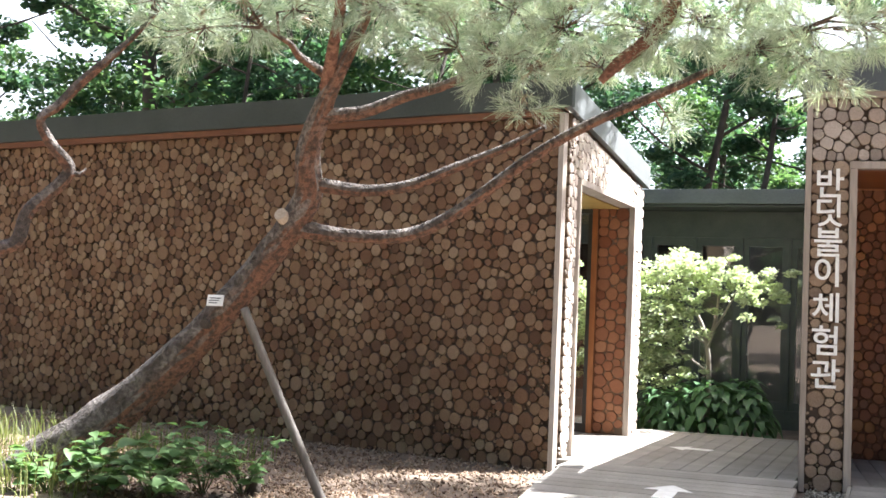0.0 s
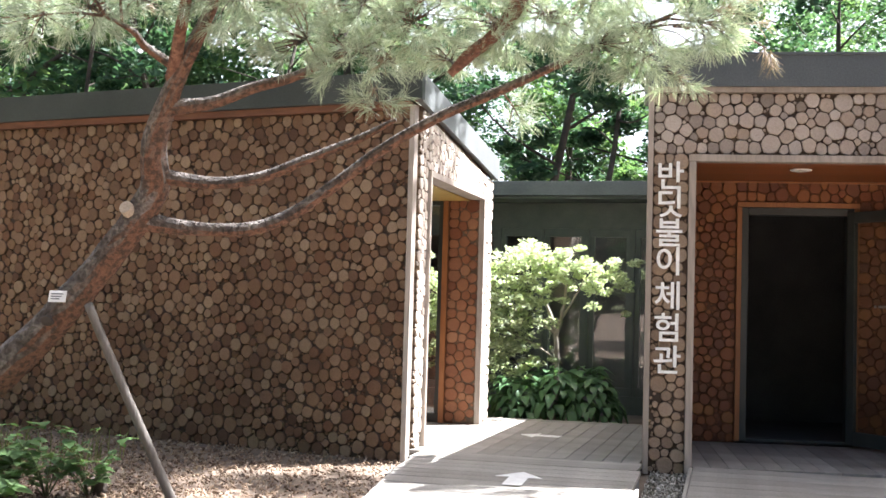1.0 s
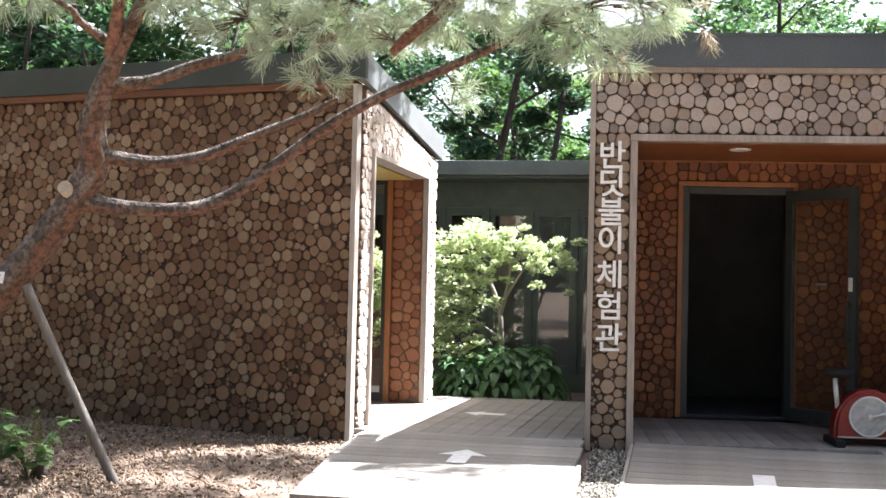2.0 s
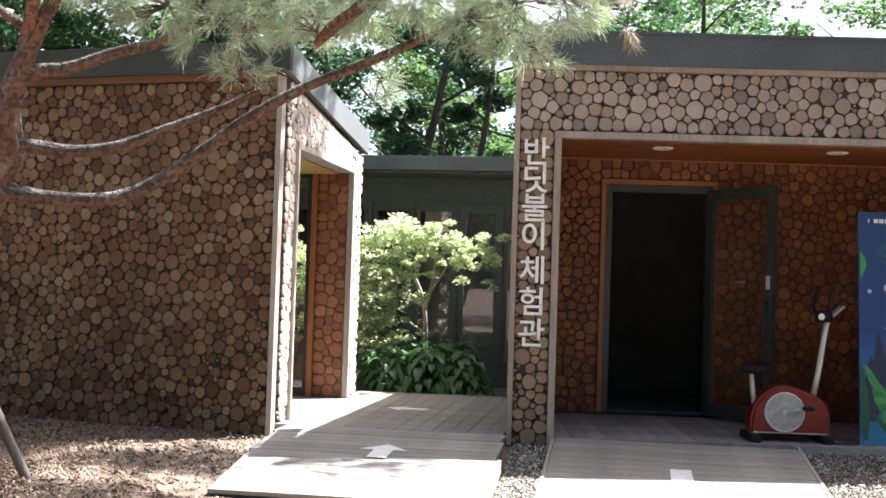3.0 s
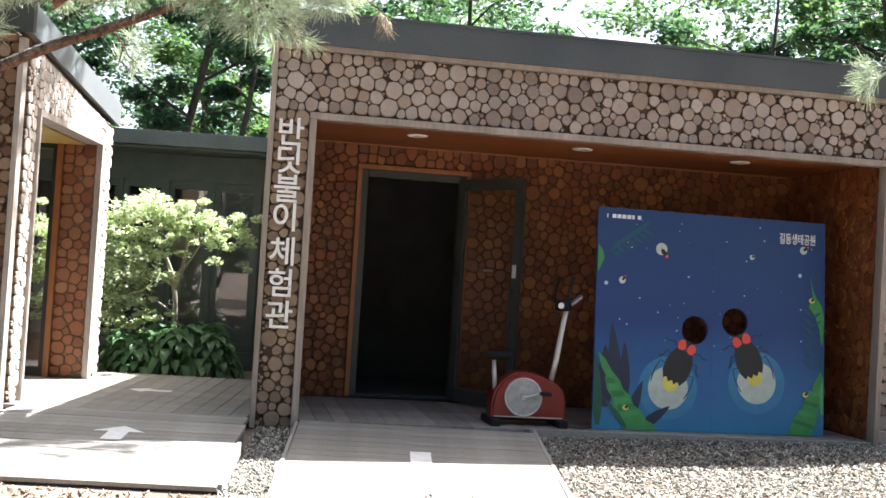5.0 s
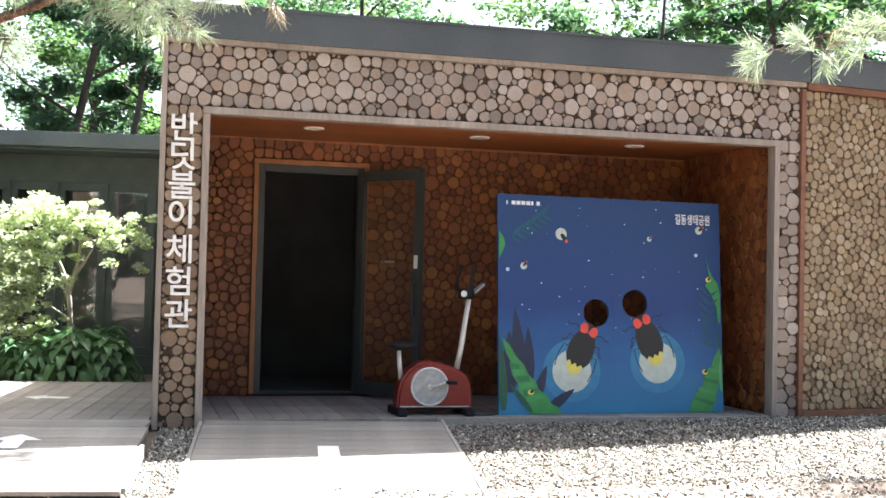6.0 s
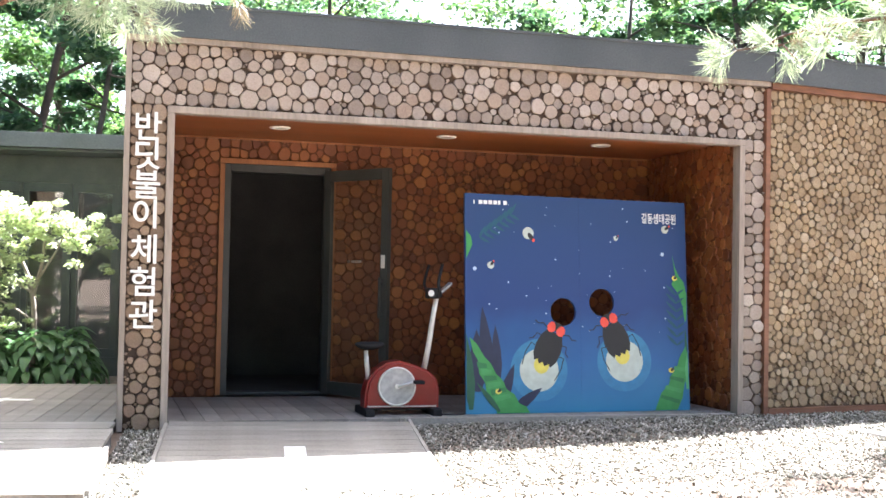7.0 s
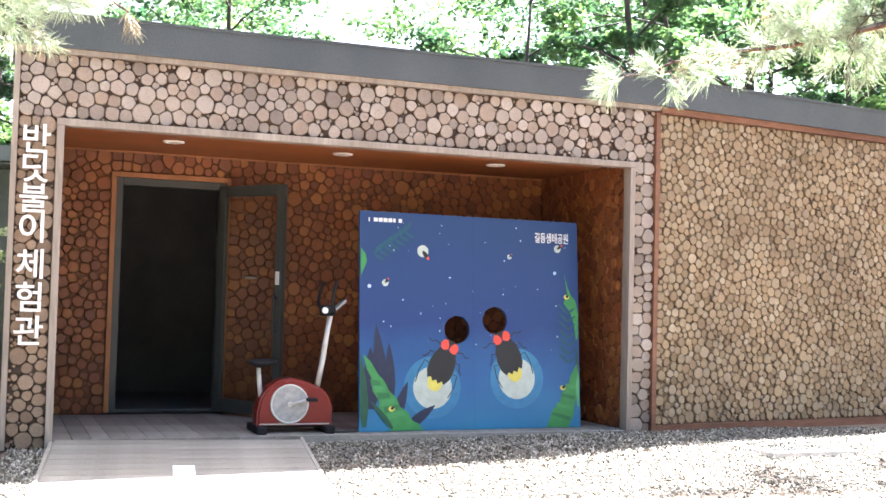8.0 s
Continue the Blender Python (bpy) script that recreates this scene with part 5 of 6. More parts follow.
def build_pine():
    tree = tagged(empty("leaning_pine", (-5.05, -2.83, -0.1)), "old leaning pine with flaky bark, propped on a pole", "tree")
    tree.matrix_world = Matrix.Translation((0, 0, 0))
    trunk = [(-5.2, -2.86, -0.25, 0.23), (-4.96, -2.83, -0.03, 0.19), (-4.42, -2.72, 0.40, 0.138), (-3.90, -2.68, 0.865, 0.112), (-3.48, -2.74, 1.265, 0.097), (-3.19, -2.80, 1.57, 0.092), (-3.02, -2.83, 1.82, 0.085), (-2.97, -2.95, 2.06, 0.077), (-2.82, -3.04, 2.36, 0.055), (-2.65, -3.12, 2.61, 0.041), (-2.50, -3.17, 2.88, 0.036), (-2.39, -3.30, 3.27, 0.034), (-2.0, -2.7, 4.0, 0.034), (-1.5, -1.6, 4.6, 0.028), (-1.0, -0.6, 4.9, 0.015)]
    low = [(-3.16, -2.80, 1.62, 0.07), (-2.85, -2.72, 1.58, 0.046), (-2.49, -2.66, 1.58, 0.042), (-2.25, -2.61, 1.66, 0.041), (-1.96, -2.62, 1.84, 0.037), (-1.64, -2.65, 2.06, 0.034), (-1.30, -2.68, 2.24, 0.030), (-0.94, -2.67, 2.39, 0.028), (-0.62, -2.73, 2.51, 0.024), (-0.40, -2.77, 2.60, 0.016), (-0.11, -2.81, 2.71, 0.010)]
    mid = [(-3.0, -2.84, 1.89, 0.052), (-2.68, -2.77, 1.85, 0.038), (-2.39, -2.75, 1.88, 0.034), (-2.12, -2.70, 1.99, 0.031), (-1.78, -2.65, 2.13, 0.025), (-1.56, -2.65, 2.24, 0.013)]
    high = [(-2.85, -3.0, 2.27, 0.05), (-2.58, -2.96, 2.31, 0.037), (-2.34, -2.92, 2.40, 0.034), (-2.07, -2.88, 2.48, 0.029), (-1.74, -2.85, 2.66, 0.025), (-1.41, -2.85, 2.87, 0.024), (-1.14, -2.88, 3.07, 0.03), (-0.73, -2.91, 3.12, 0.04), (-0.3, -2.95, 3.3, 0.02)]
    red = [(-2.81, -3.06, 2.43, 0.042), (-2.68, -3.23, 2.65, 0.034), (-2.59, -3.34, 2.83, 0.031), (-2.52, -3.48, 3.02, 0.028), (-2.3, -3.6, 3.4, 0.02)]
    small = [(-2.79, -3.06, 2.50, 0.03), (-2.92, -3.20, 2.60, 0.024), (-2.94, -3.29, 2.66, 0.017), (-3.04, -3.43, 2.72, 0.010)]
    hang = [(-0.72, -2.91, 3.12, 0.042), (-0.77, -2.95, 2.84, 0.041), (-0.90, -2.93, 2.67, 0.038), (-1.06, -2.94, 2.54, 0.035), (-1.16, -2.94, 2.44, 0.022)]
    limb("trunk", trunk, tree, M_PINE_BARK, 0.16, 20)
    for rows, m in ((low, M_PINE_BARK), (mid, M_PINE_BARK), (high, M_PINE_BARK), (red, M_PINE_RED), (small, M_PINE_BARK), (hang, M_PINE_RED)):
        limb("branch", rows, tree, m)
    # sawn stub and tag
    bm = bmesh.new()
    tube(bm, [(-3.15, -2.82, 1.64, 0.05), (-3.16, -2.925, 1.69, 0.041)], 14)
    part("branch_stub", bm, log_ends("pale cut wood", [(0.45, 0.38, 0.3), (0.5, 0.43, 0.35)]), tree, "pale sawn branch stub")
    bm = bmesh.new()
    tube(bm, [(-3.74, -2.72, 1.0, 0.045), (-3.73, -2.83, 0.985, 0.03)], 12)
    part("knot", bm, M_TRUNK, tree, "dark branch scar")
    blobs = [(-3.44, -3.61, 2.70, 0.25), (-3.16, -3.45, 2.79, 0.25), (-2.88, -3.31, 2.90, 0.22), (-2.37, -3.15, 2.87, 0.31), (-2.01, -3.06, 2.68, 0.28), (-1.71, -2.93, 2.58, 0.30), (-1.62, -2.84, 2.33, 0.13), (-1.70, -3.0, 2.90, 0.34), (-1.37, -2.96, 2.72, 0.30), (-1.19, -2.86, 2.55, 0.18), (-0.92, -2.84, 2.74, 0.28)]
    blobs += [(-0.60, -2.89, 2.76, 0.28), (-0.34, -2.81, 2.62, 0.23), (-0.05, -2.80, 2.70, 0.28), (-0.08, -2.76, 2.50, 0.18), (0.07, -2.72, 2.38, 0.11), (0.29, -2.79, 2.73, 0.24), (-0.85, -2.53, 2.30, 0.10)]
    # Crown above the view from here on, added to cast dappled shade.
    blobs += [(-2.6, -3.5, 3.1, 0.35), (-2.0, -3.3, 3.15, 0.35), (-1.4, -3.2, 3.15, 0.35), (-0.8, -3.1, 3.05, 0.32), (-0.2, -3.0, 3.0, 0.3), (0.35, -2.9, 3.0, 0.28), (-3.1, -3.7, 3.1, 0.32), (-1.2, -2.6, 3.2, 0.3)]
    blobs += [(-1.7, -0.9, 4.6, 0.5), (-1.0, -0.3, 4.8, 0.45), (-0.5, -1.0, 4.7, 0.45), (0.2, -0.5, 4.8, 0.4), (-0.3, 0.3, 4.9, 0.4), (-3.2, -0.6, 4.3, 0.45), (-2.2, -0.2, 4.6, 0.4)]
    sown = random.Random(12)
    blobs += [(sown.uniform(-3.0, 1.3), sown.uniform(-1.1, 1.5), sown.uniform(4.2, 5.2), sown.uniform(0.35, 0.55)) for k in range(22)]
    tufted(tree, blobs, [eased(r, 5) for r in (trunk, low, mid, high, red, small, hang)], 31)

    spent = [(0.05, -2.74, 2.72, 0.012), (0.35, -2.5, 2.74, 0.009), (0.55, -2.3, 2.68, 0.006)]
    limb("branch", spent, tree, M_PINE_BARK, 0.1, 6)
    rnd = np.random.default_rng(5)
    tips = [(np.array([0.55 + 0.03 * k, -2.29, 2.63 - 0.03 * k]), np.array([0.2 - 0.1 * k, 0.1, -0.97])) for k in range(2)]
    tagged(needles(rnd, tips, 44, 0.09, M_NEEDLE_DRY, "dry_needles", tree), kind="stuff")


build_pine()


def build_prop():
    bm = bmesh.new()
    tube(bm, eased([(-3.46, -2.80, 1.10, 0.027), (-3.2, -2.75, 0.55, 0.029), (-2.88, -2.66, -0.14, 0.031)], 6), 12, 0.1)
    tagged(part("support_pole", bm, surface("grey weathered pole", (0.08, 0.07, 0.06), (0.18, 0.16, 0.14), 5, 60, 0.85, 0.5, (1, 1, 0.15))), "grey weathered pole propping the leaning pine", "pole")
    ob = part("tree_tag", box((-0.055, -0.004, -0.037), (0.055, 0.0, 0.037), 0.002), M_WHITE)
    for k in range(3):
        part("print_line", box((-0.04, -0.0062, 0.012 - 0.016 * k), (0.035 - 0.01 * k, -0.0045, 0.018 - 0.016 * k)), M_FRAME, ob)
    ob.matrix_world = pose(-3.635, -2.86, 1.14, -18, 0, 12)
    tagged(ob, "small white name tag nailed to the pine trunk", "tag")
    bm = bmesh.new()
    tube(bm, [(-3.44, -2.6, -0.14, 0.05), (-3.44, -2.62, 0.02, 0.05)], 14, 0.05)
    tagged(part("post_stump", bm, M_TRUNK), "short sawn post stump in the ground", "stump")


build_prop()


def build_side_pines():
    """Two more pines whose trunks stand beside the yard; single branches reach in."""
    tree = tagged(empty("yard_pine", (-6.2, -5.2, -0.1)), "pine with a crooked bare branch", "tree")
    tree.matrix_world = Matrix.Translation((0, 0, 0))
    limb("trunk", [(-6.2, -5.2, -0.2, 0.17), (-6.15, -5.15, 1.2, 0.14), (-6.2, -5.1, 2.6, 0.12), (-6.1, -5.0, 4.2, 0.09)], tree, M_PINE_BARK, 0.15, 14)
    crook = [(-6.15, -5.13, 1.35, 0.07), (-5.2, -4.6, 1.25, 0.06), (-4.54, -4.05, 1.34, 0.05), (-4.41, -3.93, 1.39, 0.044), (-4.34, -3.87, 1.44, 0.044), (-4.29, -3.84, 1.62, 0.041), (-4.12, -3.72, 1.85, 0.038), (-4.16, -3.84, 2.0, 0.034), (-4.17, -3.93, 2.13, 0.027), (-4.09, -3.88, 2.22, 0.03), (-3.94, -3.85, 2.37, 0.029), (-3.79, -3.83, 2.49, 0.023), (-3.67, -3.77, 2.63, 0.014), (-3.55, -3.73, 2.77, 0.01)]
    limb("branch", crook, tree, M_PINE_BARK, 0.18)
    bm = bmesh.new()
    tube(bm, [(-4.12, -3.72, 1.85, 0.022), (-4.06, -3.7, 1.84, 0.015), (-4.03, -3.68, 1.88, 0.006)], 8)
    part("branch_stub", bm, M_PINE_BARK, tree)
    # The last eight blobs are unseen crown, added to hold skylight off the wall.
    tufted(tree, [(-3.6, -3.72, 2.86, 0.2), (-6.0, -4.9, 4.4, 0.5), (-5.4, -4.8, 4.1, 0.45), (-6.6, -4.4, 4.6, 0.6), (-7.3, -3.6, 4.7, 0.6), (-6.4, -3.2, 4.9, 0.6), (-7.8, -2.4, 5.0, 0.6), (-6.9, -1.8, 5.1, 0.6), (-8.2, -4.4, 4.6, 0.6), (-5.9, -2.4, 5.0, 0.5), (-8.6, -1.2, 5.0, 0.6)], [eased(crook, 3), [(-6.1, -5.0, 4.2, 0.09)]], 41)
    tree = tagged(empty("roadside_pine", (7.6, -6.2, -0.1)), "pine with a long drooping branch", "tree")
    tree.matrix_world = Matrix.Translation((0, 0, 0))
    limb("trunk", [(7.6, -6.2, -0.2, 0.2), (7.5, -6.1, 1.5, 0.16), (7.55, -6.0, 3.2, 0.13), (7.4, -5.9, 4.8, 0.1)], tree, M_PINE_BARK, 0.15, 14)
    reach = [(7.54, -6.02, 2.9, 0.07), (6.2, -5.3, 2.8, 0.045), (4.67, -4.07, 2.62, 0.02), (4.44, -3.77, 2.60, 0.018), (4.29, -3.54, 2.57, 0.015), (4.09, -3.30, 2.55, 0.013), (3.87, -3.06, 2.55, 0.010), (3.62, -2.93, 2.50, 0.007)]
    limb("branch", reach, tree, M_PINE_BARK, 0.12, 8)
    # The last eight blobs and the high branch are unseen, added for dapples.
    blobs = [(3.30, -2.76, 2.40, 0.12), (3.60, -2.90, 2.43, 0.14), (3.78, -3.10, 2.46, 0.15), (4.04, -3.27, 2.57, 0.17), (4.19, -3.49, 2.63, 0.2), (4.40, -3.59, 2.50, 0.2), (4.43, -3.66, 2.70, 0.24), (4.08, -3.44, 2.73, 0.18), (4.7, -3.9, 2.7, 0.25), (5.2, -4.4, 2.8, 0.3), (4.6, -3.6, 2.95, 0.25), (7.4, -5.9, 4.9, 0.5), (7.0, 0.1, 5.2, 0.4), (7.9, 0.6, 5.3, 0.4), (8.8, 0.1, 5.2, 0.45), (6.2, -0.5, 5.1, 0.35), (7.5, -0.8, 5.2, 0.4), (9.3, 0.9, 5.3, 0.4), (6.8, -1.6, 5.0, 0.4), (8.5, -1.4, 5.1, 0.45)]
    high = [(7.45, -5.95, 4.4, 0.08), (7.5, -4.0, 4.9, 0.05), (7.6, -2.2, 5.1, 0.04), (7.8, -0.6, 5.2, 0.02)]
    limb("branch", high, tree, M_PINE_BARK, 0.12, 8)
    tufted(tree, blobs, [eased(reach, 4), eased(high, 4)], 43, dry=0.03)


build_side_pines()


# ---- broadleaf trees ----
def leaves_at(rnd, centres, radii, count, size, flat=0.6):
    """Single leaves scattered through clumps: diamond quads, bent along the middle."""
    n = len(centres) * count
    c = np.repeat(np.asarray(centres), count, 0)
    r = np.repeat(np.asarray(radii), count)[:, None]
    d = rnd.normal(size=(n, 3))
    d /= np.linalg.norm(d, axis=1, keepdims=True)
    p = c + d * r * rnd.random((n, 1)) ** 0.45 * np.array([1, 1, flat])
    a = rnd.normal(size=(n, 3)) * np.array([1, 1, 0.45])
    a /= np.linalg.norm(a, axis=1, keepdims=True)
    b = np.cross(a, rnd.normal(size=(n, 3)) * 0.6 + np.array([0, 0, 1]))
    b /= np.linalg.norm(b, axis=1, keepdims=True) + 1e-9
    s = size * rnd.uniform(0.6, 1.25, (n, 1))
    drop = np.array([0, 0, -0.12]) * s
    v = np.stack([p - a * s * 0.5, p + b * s * 0.32 + drop, p + a * s * 0.55 + drop, p - b * s * 0.32 + drop], 1).reshape(-1, 3)
    return v, np.arange(4 * n).reshape(-1, 4)


def broadleaf(name, label, seed, height, spread, bare, clumps, count, size, girth, lean=0.0):
    """A tree from its foot at the origin: a forked trunk with limbs, and a crown of leaf clumps round the limb ends."""
    rnd = np.random.default_rng(seed)
    tree = tagged(empty(name), label, "tree")
    bm = bmesh.new()
    top = np.array([lean, 0.2 * lean, height * 0.85])
    stem = [(0, 0, -0.3, girth * 1.2), (0.02, 0, 0.3, girth), (lean * 0.35 + rnd.normal() * 0.1, rnd.normal() * 0.1, height * 0.35, girth * 0.75), (lean * 0.7, rnd.normal() * 0.15, height * 0.6, girth * 0.5), (*top, girth * 0.15)]
    stem = eased(stem, 5)
    tube(bm, stem, 10, 0.15)
    trunk = part("trunk", bm, M_TRUNK, tree)
    ends, radii = [], []
    for k in range(clumps):
        t = bare + (0.95 - bare) * (k + rnd.random()) / clumps
        i = min(len(stem) - 1, int(t * len(stem)))
        p = np.array(stem[i][:3])
        w = k * 2.4 + rnd.normal() * 0.4
        out = spread * (0.45 + 0.55 * rnd.random()) * (1.15 - 0.75 * max(0, t - 0.45))
        e = p + np.array([math.cos(w) * out, math.sin(w) * out, out * 0.35 + rnd.normal() * 0.25])
        if k % 3 < 2:
            bm = bmesh.new()
            m = p + (e - p) * 0.5 + rnd.normal(size=3) * 0.15
            tube(bm, eased([(*p, stem[i][3] * 0.55), (*m, stem[i][3] * 0.35), (*e, 0.012)], 3), 6, 0.1)
            part("limb", bm, M_TRUNK, tree)
        for s in (0.6, 1.0):
            ends.append(p + (e - p) * s + rnd.normal(size=3) * 0.25)
            radii.append(spread * (0.12 + 0.15 * rnd.random()))
    v, f = leaves_at(rnd, ends, radii, count, size)
    tagged(mesh_np("crown", v, f, M_LEAF, tree), kind="stuff")
    return tree


def build_woods():
    kinds = [broadleaf("woodland_tree", "tall broadleaf tree in full green leaf behind the roofs", 51, 9.0, 2.6, 0.22, 30, 250, 0.14, 0.13, 0.5),
             broadleaf("woodland_tree", "tall broadleaf tree in full green leaf behind the roofs", 52, 10.5, 3.0, 0.25, 34, 250, 0.145, 0.16, -0.6),
             broadleaf("woodland_tree", "tall broadleaf tree in full green leaf behind the roofs", 53, 8.0, 2.3, 0.18, 28, 250, 0.135, 0.11, 0.9),
             broadleaf("woodland_tree", "tall broadleaf tree in full green leaf behind the roofs", 54, 11.5, 3.2, 0.3, 34, 250, 0.15, 0.18, -0.3)]
    kinds.append(broadleaf("slender_tree", "slender dark-stemmed tree with an open crown behind the roofs", 55, 8.5, 1.9, 0.34, 16, 230, 0.13, 0.065, 2.0))
    kinds.append(broadleaf("slender_tree", "slender dark-stemmed tree with an open crown behind the roofs", 56, 9.5, 1.8, 0.36, 15, 230, 0.13, 0.075, -1.7))
    rnd = random.Random(77)
    thin = [(-9.6, 7.6), (-8.7, 8.4), (-7.9, 7.4), (-10.6, 8.6), (-2.6, 9.2), (-3.4, 9.8), (-1.7, 10.2), (8.4, 8.2), (9.9, 7.6), (12.2, 8.4), (5.6, 9.4)]
    for k, (x, y) in enumerate(thin):
        m = pose(x, y, -0.15, 0, 0, rnd.uniform(0, 360)) @ Matrix.Scale(rnd.uniform(0.85, 1.15), 4)
        if k < 2:
            kinds[4 + k].matrix_basis = m
        else:
            copy_thing(kinds[4 + k % 2], m).matrix_basis = m
    spots = []
    for row, (y, step, x0, x1) in enumerate(((13.5, 4.2, -19, 19), (18.5, 4.8, -24, 24), (25.0, 6.0, -30, 30))):
        x = x0 + rnd.random() * 2
        while x < x1:
            spots.append((x, y + rnd.uniform(-1.0, 1.8)))
            x += step * rnd.uniform(0.75, 1.3)
    spots += [(-9.5, 10.5), (-13.5, 9.5), (-7.0, 12.0), (-11.5, 13.0), (-16.5, 12.5), (11.5, 11.0), (15, 10)]
    # The first three are unseen trees added to block skylight from the left.
    spots += [(-15, -5.5), (-13.5, -8.5), (-10.5, -10.5), (-12, -16), (-7.5, -18.5), (-2, -17), (3, -19), (8, -17), (13, -15), (18, -9), (-17, -10), (-19, -2), (20, 0), (-14, 4), (17, 5), (-9, -24), (0, -25), (9, -24)]
    for k, (x, y) in enumerate(spots):
        m = pose(x, y, -0.15, 0, 0, rnd.uniform(0, 360)) @ Matrix.Scale(rnd.uniform(0.85, 1.2), 4)
        if k < 4:
            kinds[k].matrix_basis = m
        else:
            ob = copy_thing(kinds[k % 4], m)
            ob.matrix_basis = m
            if y < 0:
                tagged(ob, "tall out-of-view broadleaf tree in full leaf round the yard")


build_woods()


# ---- planting bed ----
def build_maple():
    tree = tagged(empty("maple_tree", (-1.62, 3.7, -0.1)), "small sunlit Japanese maple with pale forked trunk", "tree")
    rnd = np.random.default_rng(61)
    bark = surface("pale maple bark", (0.25, 0.22, 0.18), (0.42, 0.38, 0.32), 9, 60, 0.85, 0.3)
    limbs = [[(0, 0, -0.05, 0.035), (0.02, 0, 0.5, 0.03), (0.0, 0, 0.95, 0.026), (-0.12, 0.03, 1.3, 0.02), (-0.35, 0, 1.6, 0.01)], [(0.0, 0, 0.95, 0.024), (0.1, -0.05, 1.35, 0.018), (0.12, -0.1, 1.8, 0.01)],
             [(0.0, 0, 1.05, 0.016), (0.2, 0.05, 1.4, 0.012), (0.32, 0, 1.65, 0.006)], [(-0.02, 0, 1.0, 0.016), (-0.35, -0.15, 1.2, 0.012), (-0.65, -0.25, 1.3, 0.006)], [(0, 0, 0.7, 0.014), (-0.3, -0.1, 0.9, 0.01), (-0.6, -0.2, 0.95, 0.005)], [(-0.3, -0.1, 0.9, 0.012), (-0.8, -0.25, 1.15, 0.01), (-1.3, -0.28, 1.3, 0.005)]]
    for rows in limbs:
        limb("stem", rows, tree, bark, 0.08, 8)
    c, r = [], []
    for x, y, z, s in ((-0.55, -0.2, 1.72, 0.22), (-0.3, -0.1, 1.78, 0.22), (0.02, -0.15, 1.80, 0.16), (0.2, -0.1, 1.7, 0.14), (0.38, 0, 1.66, 0.13), (-0.75, -0.3, 1.5, 0.24), (-0.5, -0.25, 1.45, 0.26), (-0.2, -0.2, 1.5, 0.16), (-0.8, -0.35, 1.2, 0.24), (-0.5, -0.3, 1.15, 0.24), (-0.25, -0.2, 1.25, 0.18), (-0.75, -0.35, 0.98, 0.2), (-0.5, -0.3, 0.92, 0.17), (-0.35, -0.3, 0.75, 0.1), (-0.7, -0.3, 0.8, 0.14), (-0.05, -0.1, 1.84, 0.14), (0.5, 0.05, 1.6, 0.1), (-1.1, -0.3, 1.55, 0.25), (-1.3, -0.25, 1.35, 0.25), (-1.1, -0.3, 1.15, 0.22), (-1.45, -0.3, 1.1, 0.2), (-1.5, -0.2, 1.6, 0.2), (-0.95, -0.35, 0.78, 0.2), (-0.8, -0.4, 0.6, 0.15), (-1.2, -0.3, 0.9, 0.22)):
        for k in range(15):
            c.append((x + rnd.normal() * 0.2, y + rnd.normal() * 0.17, z + rnd.normal() * 0.115 - 0.03))
            r.append(s * rnd.uniform(0.45, 0.85))
    v, f = leaves_at(rnd, c, r, 58, 0.05, 0.5)
    tagged(mesh_np("crown", v, f, M_MAPLE, tree), kind="stuff")


build_maple()


def leaf_mesh(name, long, wide, material, cup=0.25, droop=0.75):
    """A broad pointed leaf with a raised midrib fold, arching down to its tip, from its foot at the origin along +x."""
    prof = [(0.0, 0.02), (0.08, 0.45), (0.25, 0.92), (0.45, 1.0), (0.65, 0.82), (0.85, 0.42), (1.0, 0.0)]
    bm = bmesh.new()
    rows = []
    for t, s in prof:
        z = long * (0.35 * t - droop * t * t)
        rows.append([bm.verts.new((long * t, q * wide / 2 * s, z + abs(q) * cup * wide * s * 0.5)) for q in (-1, -0.5, 0, 0.5, 1)])
    for a, b in zip(rows, rows[1:]):
        for k in range(4):
            f = bm.faces.new((a[k], a[k + 1], b[k + 1], b[k]))
            f.smooth = True
    me = bpy.data.meshes.new(name)
    bm.to_mesh(me)
    bm.free()
    me.materials.append(material)
    return me


def build_hostas():
    rnd = random.Random(63)
    kinds = [leaf_mesh("leaf", 0.18, 0.10, M_HOSTA), leaf_mesh("leaf", 0.15, 0.09, M_HOSTA), leaf_mesh("leaf", 0.21, 0.11, M_HOSTA)]
    for x, y, s in ((-1.92, 3.3, 0.9), (-1.5, 3.35, 1.1), (-1.15, 3.4, 0.95), (-1.75, 3.9, 1.1), (-1.3, 3.95, 1.1), (-2.15, 3.7, 0.9)):
        plant = tagged(empty("hosta", (x, y, -0.08)), "broad-leaved green hosta clump in the planting bed", "plant", "hostas in the bed")
        for k in range(76):
            ring = k / 76
            w = k * 2.39996
            out = (0.05 + 0.26 * ring) * s
            leaf = new("leaf", rnd.choice(kinds))
            leaf.parent = plant
            height = (0.50 - 0.40 * ring ** 1.3 + rnd.uniform(-0.04, 0.04)) * s
            tip = -8 + 48 * ring + rnd.uniform(-10, 10)
            leaf.matrix_basis = Matrix.Translation((math.cos(w) * out, math.sin(w) * out, max(0.05, height))) @ Euler((rnd.uniform(-0.25, 0.25), radians(tip), w + rnd.uniform(-0.3, 0.3))).to_matrix().to_4x4() @ Matrix.Scale(s * rnd.uniform(0.8, 1.1), 4)


build_hostas()


